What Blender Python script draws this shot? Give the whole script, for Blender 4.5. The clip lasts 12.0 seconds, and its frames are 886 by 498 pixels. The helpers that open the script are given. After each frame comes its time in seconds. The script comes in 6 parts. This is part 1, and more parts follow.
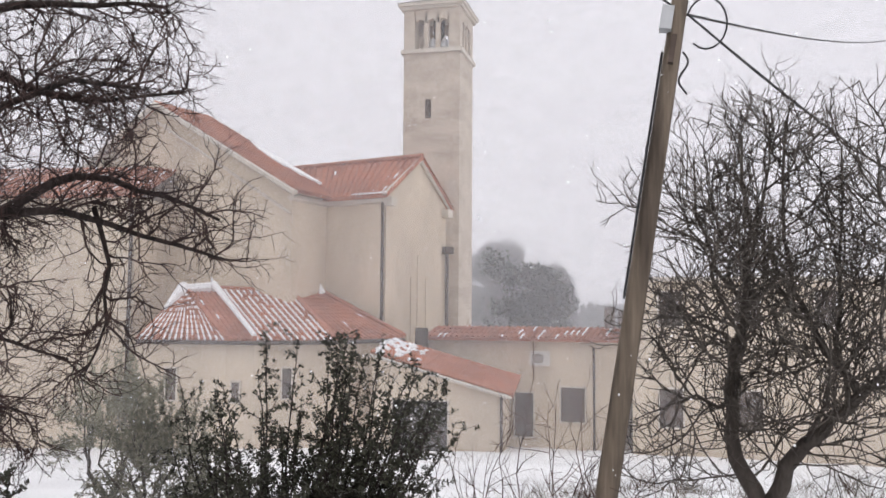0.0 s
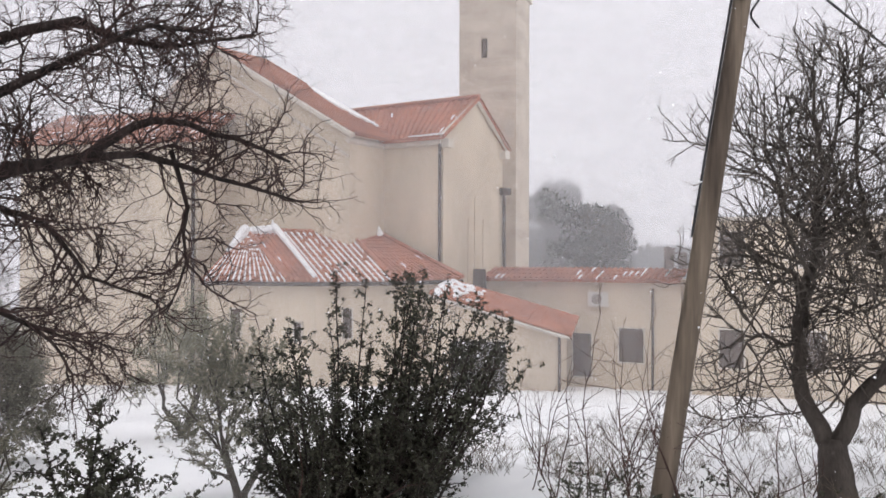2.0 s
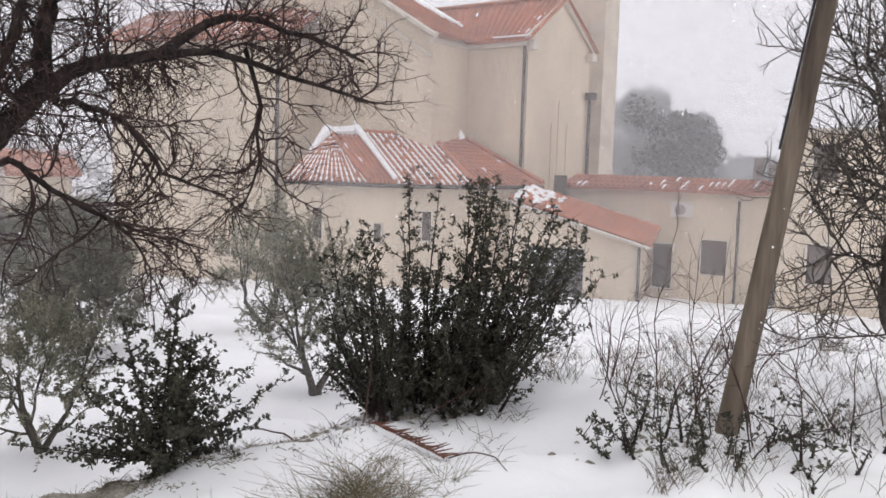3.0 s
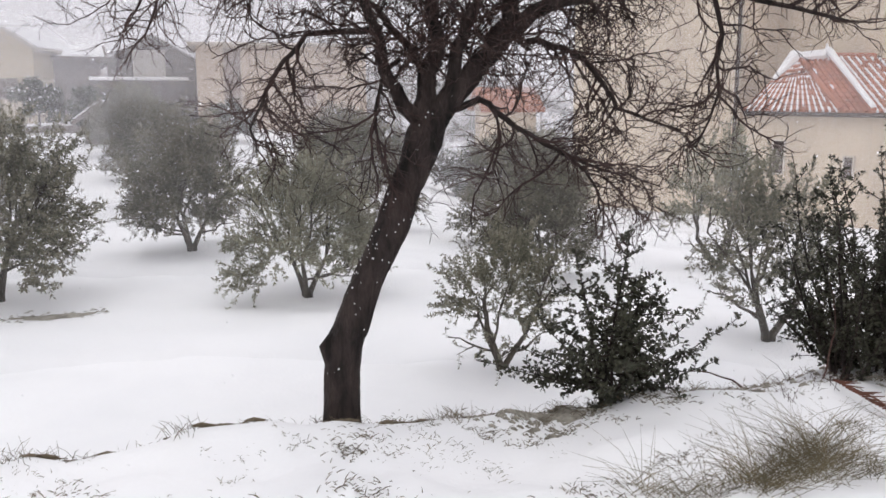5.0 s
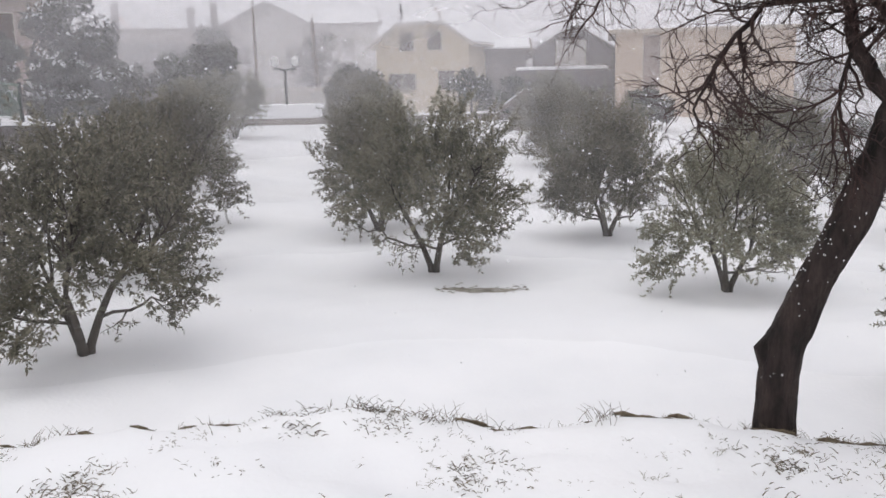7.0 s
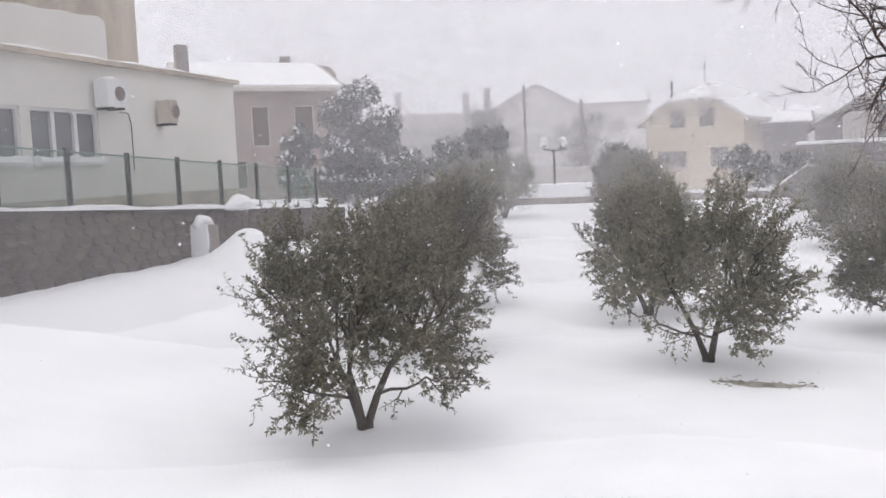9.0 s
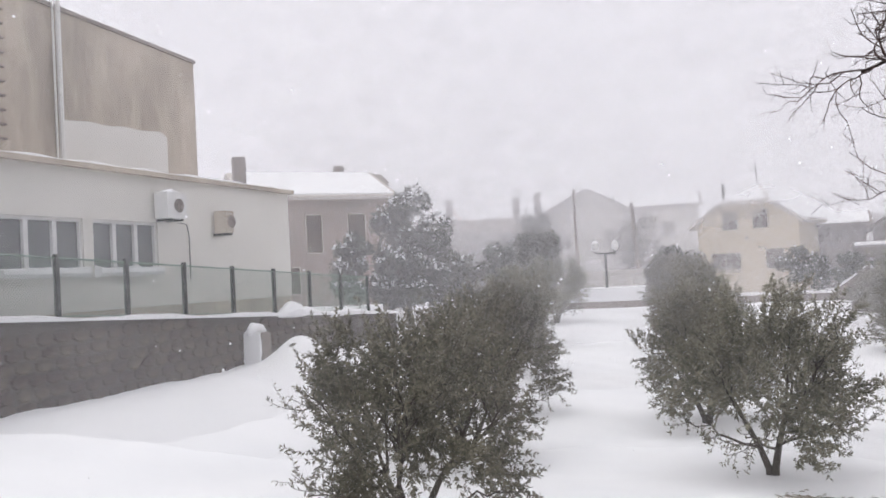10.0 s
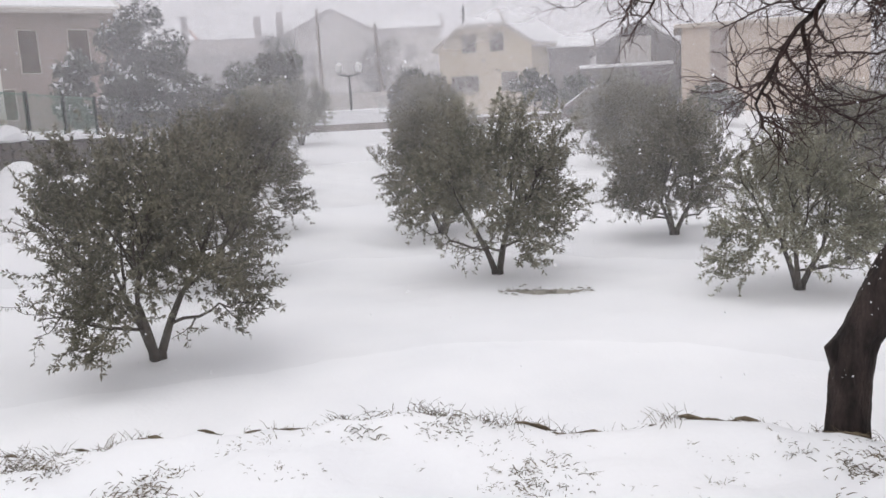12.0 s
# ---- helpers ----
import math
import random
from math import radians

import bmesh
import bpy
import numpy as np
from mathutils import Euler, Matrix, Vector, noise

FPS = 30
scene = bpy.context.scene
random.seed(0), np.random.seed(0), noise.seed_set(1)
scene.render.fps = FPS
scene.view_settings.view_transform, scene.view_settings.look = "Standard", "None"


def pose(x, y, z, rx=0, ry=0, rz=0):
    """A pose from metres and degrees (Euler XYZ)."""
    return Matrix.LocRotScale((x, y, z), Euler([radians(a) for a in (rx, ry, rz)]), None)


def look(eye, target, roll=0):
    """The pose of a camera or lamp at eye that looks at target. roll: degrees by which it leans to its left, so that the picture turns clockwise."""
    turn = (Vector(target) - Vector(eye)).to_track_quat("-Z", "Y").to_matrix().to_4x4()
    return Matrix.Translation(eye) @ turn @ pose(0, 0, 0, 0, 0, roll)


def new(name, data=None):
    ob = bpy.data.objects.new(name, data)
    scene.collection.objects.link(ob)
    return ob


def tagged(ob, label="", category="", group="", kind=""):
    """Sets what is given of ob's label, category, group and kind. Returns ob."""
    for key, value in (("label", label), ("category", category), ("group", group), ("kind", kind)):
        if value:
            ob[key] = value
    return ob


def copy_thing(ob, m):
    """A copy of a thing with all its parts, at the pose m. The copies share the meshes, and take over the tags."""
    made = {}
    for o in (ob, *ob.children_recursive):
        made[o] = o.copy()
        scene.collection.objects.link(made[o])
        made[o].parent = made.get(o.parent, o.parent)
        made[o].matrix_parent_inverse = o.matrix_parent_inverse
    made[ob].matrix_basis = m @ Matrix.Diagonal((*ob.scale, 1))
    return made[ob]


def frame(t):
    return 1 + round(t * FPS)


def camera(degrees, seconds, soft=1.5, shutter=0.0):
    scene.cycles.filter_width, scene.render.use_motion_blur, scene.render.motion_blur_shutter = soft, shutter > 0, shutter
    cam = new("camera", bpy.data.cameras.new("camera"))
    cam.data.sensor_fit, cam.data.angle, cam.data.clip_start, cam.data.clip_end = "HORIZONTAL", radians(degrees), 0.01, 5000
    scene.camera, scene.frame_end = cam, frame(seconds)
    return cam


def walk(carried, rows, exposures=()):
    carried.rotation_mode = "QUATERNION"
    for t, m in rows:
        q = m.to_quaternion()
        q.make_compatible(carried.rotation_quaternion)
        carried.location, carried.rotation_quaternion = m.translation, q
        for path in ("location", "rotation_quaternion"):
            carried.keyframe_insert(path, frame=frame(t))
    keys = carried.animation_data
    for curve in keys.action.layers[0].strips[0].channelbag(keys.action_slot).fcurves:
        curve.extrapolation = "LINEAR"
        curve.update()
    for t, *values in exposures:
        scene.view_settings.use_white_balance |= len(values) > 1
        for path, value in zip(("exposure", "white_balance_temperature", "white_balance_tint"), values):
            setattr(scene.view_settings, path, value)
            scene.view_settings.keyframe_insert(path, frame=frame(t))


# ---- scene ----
# ---- the camera and its walk ----
cam = camera(53.07, 12.0, soft=1.6)
PATH = [
    (0, pose(0.284, -0.100, 2.751, 94.50, -0.39, -2.84)),
    (0.5, pose(0.277, -0.096, 2.763, 96.32, -0.71, -2.79)),
    (1, pose(0.227, -0.124, 2.757, 96.19, -1.35, -1.61)),
    (1.5, pose(0.168, -0.165, 2.753, 93.49, -0.31, -1.57)),
    (2, pose(0.192, -0.180, 2.730, 90.73, -0.21, 0.75)),
    (2.5, pose(0.220, -0.148, 2.733, 86.86, 0.24, 0.06)),
    (3, pose(0.257, -0.089, 2.742, 84.45, -1.73, 6.05)),
    (3.2, pose(0.244, -0.062, 2.742, 83.88, -1.54, 8.68)),
    (4.8, pose(0.184, 0.044, 2.746, 79.92, -0.21, 31.02)),
    (5, pose(0.205, 0.055, 2.750, 79.74, 0.16, 34.63)),
    (5.2, pose(0.199, 0.036, 2.730, 80.11, 0.95, 37.47)),
    (5.5, pose(0.101, 0.047, 2.708, 80.52, -0.02, 41.10)),
    (6, pose(0.053, 0.084, 2.678, 80.77, -0.62, 46.14)),
    (6.5, pose(-0.090, 0.085, 2.691, 80.48, -0.50, 54.18)),
    (7, pose(-0.104, 0.081, 2.693, 79.34, 1.33, 60.47)),
    (7.5, pose(-0.160, 0.050, 2.671, 81.19, 2.21, 64.93)),
    (7.7, pose(-0.161, 0.072, 2.678, 81.87, 2.17, 67.30)),
    (9.3, pose(-0.252, 0.046, 2.829, 87.85, 3.32, 80.75)),
    (9.5, pose(-0.282, 0.067, 2.851, 90.08, 3.82, 82.49)),
    (10, pose(-0.229, 0.078, 2.838, 91.68, 3.01, 80.72)),
    (10.5, pose(-0.172, 0.058, 2.805, 89.39, 3.09, 78.47)),
    (11, pose(-0.155, 0.069, 2.794, 85.16, 2.54, 76.28)),
    (11.5, pose(-0.124, 0.094, 2.751, 81.62, 2.57, 71.06)),
    (12, pose(-0.086, 0.136, 2.699, 79.61, 3.12, 64.54)),
]
walk(cam, PATH, exposures=[(0.0, -0.12), (3.0, -0.05), (5.0, 0.0), (6.5, -0.05), (7.0, -0.1), (7.5, -0.01), (9.5, 0.06), (10.5, 0.06), (12.0, -0.06)])

# ---- daylight: a snowstorm's bright overcast ----
world = bpy.data.worlds.new("overcast")
scene.world = world
world.use_nodes = True
wn, wl = world.node_tree.nodes, world.node_tree.links
wn.clear()
w_out = wn.new("ShaderNodeOutputWorld")
w_bg = wn.new("ShaderNodeBackground")
w_bg.inputs["Strength"].default_value = 1.3
w_sky = wn.new("ShaderNodeTexSky")
w_sky.sky_type = "NISHITA"
w_sky.sun_disc = False
w_sky.sun_elevation, w_sky.sun_rotation = radians(34), radians(200)
w_sky.dust_density, w_sky.air_density = 6.0, 1.6
w_dim = wn.new("ShaderNodeMix")
w_dim.data_type = "RGBA"
w_dim.blend_type = "MULTIPLY"
w_dim.inputs[0].default_value = 1.0
w_dim.inputs[7].default_value = (0.05, 0.05, 0.05, 1)
w_co = wn.new("ShaderNodeTexCoord")
w_sep = wn.new("ShaderNodeSeparateXYZ")
w_ramp = wn.new("ShaderNodeValToRGB")
w_ramp.color_ramp.elements[0].position, w_ramp.color_ramp.elements[0].color = 0.0, (0.765, 0.755, 0.80, 1)
w_ramp.color_ramp.elements[1].position, w_ramp.color_ramp.elements[1].color = 1.0, (1.0, 1.0, 1.015, 1)
mid = w_ramp.color_ramp.elements.new(0.25)
mid.color = (0.845, 0.835, 0.87, 1)
w_mix = wn.new("ShaderNodeMix")
w_mix.data_type = "RGBA"
w_mix.inputs[0].default_value = 0.94
wl.new(w_co.outputs["Generated"], w_sep.inputs[0])
wl.new(w_sep.outputs["Z"], w_ramp.inputs[0])
wl.new(w_sky.outputs[0], w_dim.inputs[6])
wl.new(w_dim.outputs[2], w_mix.inputs[6])
wl.new(w_ramp.outputs[0], w_mix.inputs[7])
wl.new(w_mix.outputs[2], w_bg.inputs["Color"])
wl.new(w_bg.outputs[0], w_out.inputs[0])
sun = new("sun", bpy.data.lights.new("sun", "SUN"))
sun.data.energy, sun.data.angle, sun.data.color = 0.35, radians(40), (1.0, 0.98, 0.95)
sun.matrix_world = look((0, 0, 30), (6, 14, 0))

# ---- materials ----
MATS = {}


def material(name, col, col2=None, rough=0.8, scale=3.0, detail=30.0, bump=0.2, mix2=0.3, metal=0.0, stretch=(1, 1, 1), spec=0.3, vary=0.0, through_light=0.0):
    """A surface with two scales of colour change and a fine relief; vary: change from piece to piece."""
    m = bpy.data.materials.new(name)
    m.use_nodes = True
    n, l = m.node_tree.nodes, m.node_tree.links
    b = n["Principled BSDF"]
    b.inputs["Roughness"].default_value = rough
    b.inputs["Metallic"].default_value = metal
    b.inputs["Specular IOR Level"].default_value = spec
    co = n.new("ShaderNodeTexCoord")
    mp = n.new("ShaderNodeMapping")
    mp.inputs["Scale"].default_value = stretch
    l.new(co.outputs["Object"], mp.inputs[0])
    n1, n2 = n.new("ShaderNodeTexNoise"), n.new("ShaderNodeTexNoise")
    n1.inputs["Scale"].default_value, n1.inputs["Detail"].default_value = scale, 5
    n2.inputs["Scale"].default_value, n2.inputs["Detail"].default_value = detail, 3
    l.new(mp.outputs[0], n1.inputs[0]), l.new(mp.outputs[0], n2.inputs[0])
    col2 = col2 or tuple(c * 0.7 for c in col)
    r = n.new("ShaderNodeValToRGB")
    r.color_ramp.elements[0].position, r.color_ramp.elements[0].color = 0.32, (*col2, 1)
    r.color_ramp.elements[1].position, r.color_ramp.elements[1].color = 0.62, (*col, 1)
    l.new(n1.outputs["Fac"], r.inputs[0])
    fine = n.new("ShaderNodeMix")
    fine.data_type, fine.blend_type = "RGBA", "OVERLAY"
    fine.inputs[0].default_value = mix2
    l.new(r.outputs[0], fine.inputs[6]), l.new(n2.outputs["Fac"], fine.inputs[7])
    top = fine.outputs[2]
    if vary:
        geo = n.new("ShaderNodeNewGeometry")
        ob = n.new("ShaderNodeObjectInfo")
        add = n.new("ShaderNodeMath")
        add.operation = "ADD"
        l.new(geo.outputs["Random Per Island"], add.inputs[0]), l.new(ob.outputs["Random"], add.inputs[1])
        hsv = n.new("ShaderNodeHueSaturation")
        mr = n.new("ShaderNodeMapRange")
        mr.inputs[1].default_value, mr.inputs[2].default_value = 0, 2
        mr.inputs[3].default_value, mr.inputs[4].default_value = 1 - vary, 1 + vary
        l.new(add.outputs[0], mr.inputs[0]), l.new(mr.outputs[0], hsv.inputs["Value"])
        l.new(top, hsv.inputs["Color"])
        if vary >= 0.4:
            hue = n.new("ShaderNodeMapRange")
            hue.inputs[3].default_value, hue.inputs[4].default_value = 0.487, 0.515
            l.new(ob.outputs["Random"], hue.inputs[0]), l.new(hue.outputs[0], hsv.inputs["Hue"])
        top = hsv.outputs[0]
    l.new(top, b.inputs["Base Color"])
    if bump:
        bp = n.new("ShaderNodeBump")
        bp.inputs["Strength"].default_value, bp.inputs["Distance"].default_value = bump, 0.02
        l.new(n2.outputs["Fac"], bp.inputs["Height"]), l.new(bp.outputs[0], b.inputs["Normal"])
    if through_light:
        tr, ms = n.new("ShaderNodeBsdfTranslucent"), n.new("ShaderNodeMixShader")
        ms.inputs[0].default_value = through_light
        l.new(top, tr.inputs[0])
        l.new(b.outputs[0], ms.inputs[1]), l.new(tr.outputs[0], ms.inputs[2])
        l.new(ms.outputs[0], n["Material Output"].inputs[0])
    MATS[name] = m
    return m


SNOW = material("snow", (0.90, 0.90, 0.92), (0.84, 0.845, 0.87), 0.9, 0.6, 25, 0.25, 0.06, spec=0.2)
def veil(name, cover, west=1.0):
    """Haze put on a see-through white sheet; west: how much denser its cover is over the village than by the church."""
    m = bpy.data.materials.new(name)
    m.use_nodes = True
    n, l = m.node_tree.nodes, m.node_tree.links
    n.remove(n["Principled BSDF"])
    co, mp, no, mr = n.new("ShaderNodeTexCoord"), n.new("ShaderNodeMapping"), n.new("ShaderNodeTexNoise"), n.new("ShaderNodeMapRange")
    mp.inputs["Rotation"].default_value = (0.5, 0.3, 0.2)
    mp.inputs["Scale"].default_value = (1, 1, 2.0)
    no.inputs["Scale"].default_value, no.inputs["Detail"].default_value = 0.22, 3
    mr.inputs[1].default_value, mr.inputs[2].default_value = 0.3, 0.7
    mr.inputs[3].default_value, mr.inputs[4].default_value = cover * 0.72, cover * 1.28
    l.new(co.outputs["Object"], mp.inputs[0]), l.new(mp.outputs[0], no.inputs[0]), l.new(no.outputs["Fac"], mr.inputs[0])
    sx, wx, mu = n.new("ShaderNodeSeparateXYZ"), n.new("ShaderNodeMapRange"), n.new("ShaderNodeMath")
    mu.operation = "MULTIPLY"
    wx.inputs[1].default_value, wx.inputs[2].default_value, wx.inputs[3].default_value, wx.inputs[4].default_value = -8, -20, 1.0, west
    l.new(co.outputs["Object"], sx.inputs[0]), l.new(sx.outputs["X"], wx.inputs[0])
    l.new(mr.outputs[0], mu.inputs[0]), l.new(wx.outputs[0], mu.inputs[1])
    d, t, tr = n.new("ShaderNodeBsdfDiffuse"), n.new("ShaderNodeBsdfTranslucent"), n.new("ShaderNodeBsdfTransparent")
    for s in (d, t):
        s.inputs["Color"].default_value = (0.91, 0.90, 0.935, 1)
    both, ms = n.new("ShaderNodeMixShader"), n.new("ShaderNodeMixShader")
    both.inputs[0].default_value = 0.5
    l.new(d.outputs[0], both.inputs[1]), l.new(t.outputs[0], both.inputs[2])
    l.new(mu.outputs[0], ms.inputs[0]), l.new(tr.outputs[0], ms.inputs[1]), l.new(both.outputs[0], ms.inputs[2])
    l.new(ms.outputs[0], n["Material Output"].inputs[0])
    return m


FLAKE = material("snowflake", (0.92, 0.92, 0.93), (0.9, 0.9, 0.92), 0.95, 1, 5, 0, 0.0, spec=0.0, through_light=0.45)
PLASTER = material("limewashed plaster", (0.71, 0.60, 0.465), (0.57, 0.475, 0.37), 0.9, 0.45, 9, 0.25, 0.25, stretch=(1, 1, 0.45))
STONE_T = material("tower limestone", (0.66, 0.575, 0.48), (0.53, 0.45, 0.37), 0.9, 0.7, 6, 0.3, 0.35, stretch=(1, 1, 2.2))
_n, _l = STONE_T.node_tree.nodes, STONE_T.node_tree.links
_bk, _mx = _n.new("ShaderNodeTexBrick"), _n.new("ShaderNodeMix")
_bk.inputs["Color1"].default_value, _bk.inputs["Color2"].default_value, _bk.inputs["Mortar"].default_value = (1, 1, 1, 1), (0.93, 0.92, 0.91, 1), (0.88, 0.87, 0.85, 1)
_bk.inputs["Scale"].default_value, _bk.inputs["Brick Width"].default_value, _bk.inputs["Row Height"].default_value, _bk.inputs["Mortar Size"].default_value = 1.0, 0.75, 0.36, 0.012
_co, _mp = _n.new("ShaderNodeTexCoord"), _n.new("ShaderNodeMapping")
_mp.inputs["Rotation"].default_value = (math.radians(90), 0, 0)
_l.new(_co.outputs["Object"], _mp.inputs[0]), _l.new(_mp.outputs[0], _bk.inputs[0])
_mx.data_type, _mx.blend_type = "RGBA", "MULTIPLY"
_mx.inputs[0].default_value = 1.0
_b = _n["Principled BSDF"]
_l.new(_b.inputs["Base Color"].links[0].from_socket, _mx.inputs[6]), _l.new(_bk.outputs[0], _mx.inputs[7]), _l.new(_mx.outputs[2], _b.inputs["Base Color"])
TRIM = material("pale stone trim", (0.68, 0.62, 0.54), (0.56, 0.5, 0.43), 0.85, 1.2, 14, 0.2, 0.2)
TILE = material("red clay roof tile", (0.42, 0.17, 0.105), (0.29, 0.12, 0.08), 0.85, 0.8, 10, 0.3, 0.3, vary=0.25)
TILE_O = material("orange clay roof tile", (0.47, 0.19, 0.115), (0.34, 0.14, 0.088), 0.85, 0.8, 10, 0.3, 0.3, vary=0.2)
DARK = material("dark door and recess shade", (0.06, 0.05, 0.044), (0.035, 0.031, 0.028), 0.95, 2, 20, 0.1, 0.2, spec=0.1)
SHUTTER = material("weathered dark shutter", (0.12, 0.088, 0.07), (0.08, 0.058, 0.046), 0.95, 3, 20, 0.2, 0.3, spec=0.1)
PIPE = material("aged copper pipe", (0.115, 0.088, 0.075), (0.075, 0.058, 0.05), 0.9, 3, 20, 0.1, 0.2, spec=0.15)
BARK = material("wet dark bark", (0.047, 0.034, 0.031), (0.012, 0.0095, 0.009), 0.85, 11, 60, 1.0, 0.6, stretch=(1, 1, 0.3))
BARK_G = material("grey walnut bark", (0.10, 0.085, 0.075), (0.06, 0.05, 0.045), 0.9, 5, 45, 0.7, 0.4, stretch=(1, 1, 0.3))
BARK_O = material("olive bark", (0.11, 0.095, 0.08), (0.06, 0.052, 0.045), 0.9, 6, 40, 0.6, 0.4, stretch=(1, 1, 0.3))
TWIG_A = material("dark reddish almond twig", (0.060, 0.036, 0.032), (0.028, 0.019, 0.018), 0.85, 6, 45, 0.2, 0.3)
TWIG_R = material("reddish brown twig", (0.085, 0.045, 0.038), (0.05, 0.03, 0.028), 0.85, 6, 45, 0.2, 0.3)
LEAF_O = material("olive leaf", (0.252, 0.238, 0.182), (0.142, 0.135, 0.101), 0.6, 2.2, 12, 0, 0.2, vary=0.5, through_light=0.15)
LEAF_D = material("dark evergreen leaf", (0.074, 0.075, 0.051), (0.041, 0.043, 0.030), 0.5, 2.2, 12, 0, 0.2, vary=0.5, through_light=0.1)
LEAF_P = material("pine needles", (0.05, 0.065, 0.05), (0.03, 0.04, 0.03), 0.8, 1, 8, 0, 0.3, vary=0.4)
LEAF_G = material("grey evergreen leaf", (0.10, 0.11, 0.09), (0.06, 0.065, 0.055), 0.8, 1, 8, 0, 0.3, vary=0.4)
GRASS = material("dry winter grass", (0.19, 0.155, 0.11), (0.10, 0.085, 0.062), 0.9, 4, 30, 0, 0.3, vary=0.4)
PATCH = material("thin snow over earth", (0.40, 0.375, 0.33), (0.20, 0.18, 0.15), 0.95, 6, 40, 0.8, 0.5)
SOIL = material("bare earth and turf", (0.16, 0.125, 0.085), (0.09, 0.075, 0.05), 0.95, 5, 40, 0.8, 0.5)
POLEWOOD = material("tarred weathered pole wood", (0.22, 0.175, 0.135), (0.075, 0.058, 0.046), 0.85, 5, 30, 0.6, 0.5, stretch=(1, 1, 0.08))
BOXGREY = material("grey plastic", (0.55, 0.56, 0.58), (0.48, 0.49, 0.5), 0.5, 5, 30, 0.05, 0.1)
CABLE = material("black cable", (0.02, 0.02, 0.022), (0.015, 0.015, 0.016), 0.5, 5, 30, 0, 0.1)
HALLW = material("white painted render", (0.78, 0.76, 0.72), (0.70, 0.68, 0.64), 0.85, 0.5, 8, 0.15, 0.12)
HALLP = material("fresh white patch", (0.78, 0.77, 0.75), (0.73, 0.72, 0.70), 0.85, 0.6, 8, 0.1, 0.1)
BLOCKW = material("stained grey beige render", (0.60, 0.53, 0.45), (0.36, 0.315, 0.27), 0.9, 0.6, 5, 0.2, 0.25, stretch=(1, 1, 0.35))
BLOCKY = material("yellowed render", (0.58, 0.52, 0.40), (0.46, 0.41, 0.32), 0.9, 0.4, 5, 0.2, 0.2, stretch=(1, 1, 0.4))
STONE = material("rough brown fieldstone", (0.145, 0.118, 0.10), (0.065, 0.055, 0.05), 0.95, 1.5, 14, 0.7, 0.5, vary=0.5)
MORTAR = material("dark mortar", (0.12, 0.105, 0.095), (0.08, 0.07, 0.065), 0.95, 3, 30, 0.6, 0.4)
FENCE = material("dark green fence steel", (0.05, 0.06, 0.055), (0.035, 0.04, 0.038), 0.5, 5, 30, 0.05, 0.2, metal=0.4)
MESH = material("pale green fence wire", (0.20, 0.29, 0.235), (0.14, 0.21, 0.17), 0.5, 5, 30, 0.05, 0.2, metal=0.1)
PVC = material("white window plastic", (0.78, 0.78, 0.78), (0.72, 0.72, 0.72), 0.4, 5, 30, 0.02, 0.05)
HOUSE_Y = material("pale ochre render", (0.68, 0.58, 0.44), (0.60, 0.51, 0.39), 0.9, 0.4, 6, 0.15, 0.15)
HOUSE_O = material("peach render", (0.60, 0.49, 0.40), (0.50, 0.41, 0.34), 0.9, 0.4, 6, 0.15, 0.15)
HOUSE_G = material("grey brown render", (0.30, 0.26, 0.24), (0.22, 0.19, 0.18), 0.9, 0.4, 6, 0.2, 0.2)
HOUSE_D = material("dark brown boards", (0.15, 0.125, 0.115), (0.11, 0.09, 0.085), 0.9, 0.4, 6, 0.2, 0.2)
HOUSE_W = material("dull white render", (0.60, 0.56, 0.52), (0.5, 0.46, 0.43), 0.9, 0.4, 6, 0.2, 0.2)
HOUSE_P = material("dull pinkish render", (0.40, 0.33, 0.30), (0.31, 0.26, 0.24), 0.9, 0.5, 6, 0.2, 0.2)
STRAW = material("pale straw grass", (0.24, 0.205, 0.13), (0.13, 0.115, 0.07), 0.9, 4, 30, 0, 0.3, vary=0.4)
HILL = material("bare wooded hill", (0.12, 0.11, 0.10), (0.08, 0.075, 0.07), 0.95, 0.05, 0.6, 0.5, 0.4)
RED_DRY = material("dry red frond", (0.16, 0.065, 0.045), (0.10, 0.045, 0.035), 0.8, 5, 30, 0.2, 0.3)
GLASS = bpy.data.materials.new("window glass")
GLASS.use_nodes = True
_g = GLASS.node_tree.nodes["Principled BSDF"]
_g.inputs["Base Color"].default_value = (0.10, 0.11, 0.12, 1)
_g.inputs["Roughness"].default_value = 0.08
_g.inputs["Specular IOR Level"].default_value = 0.6


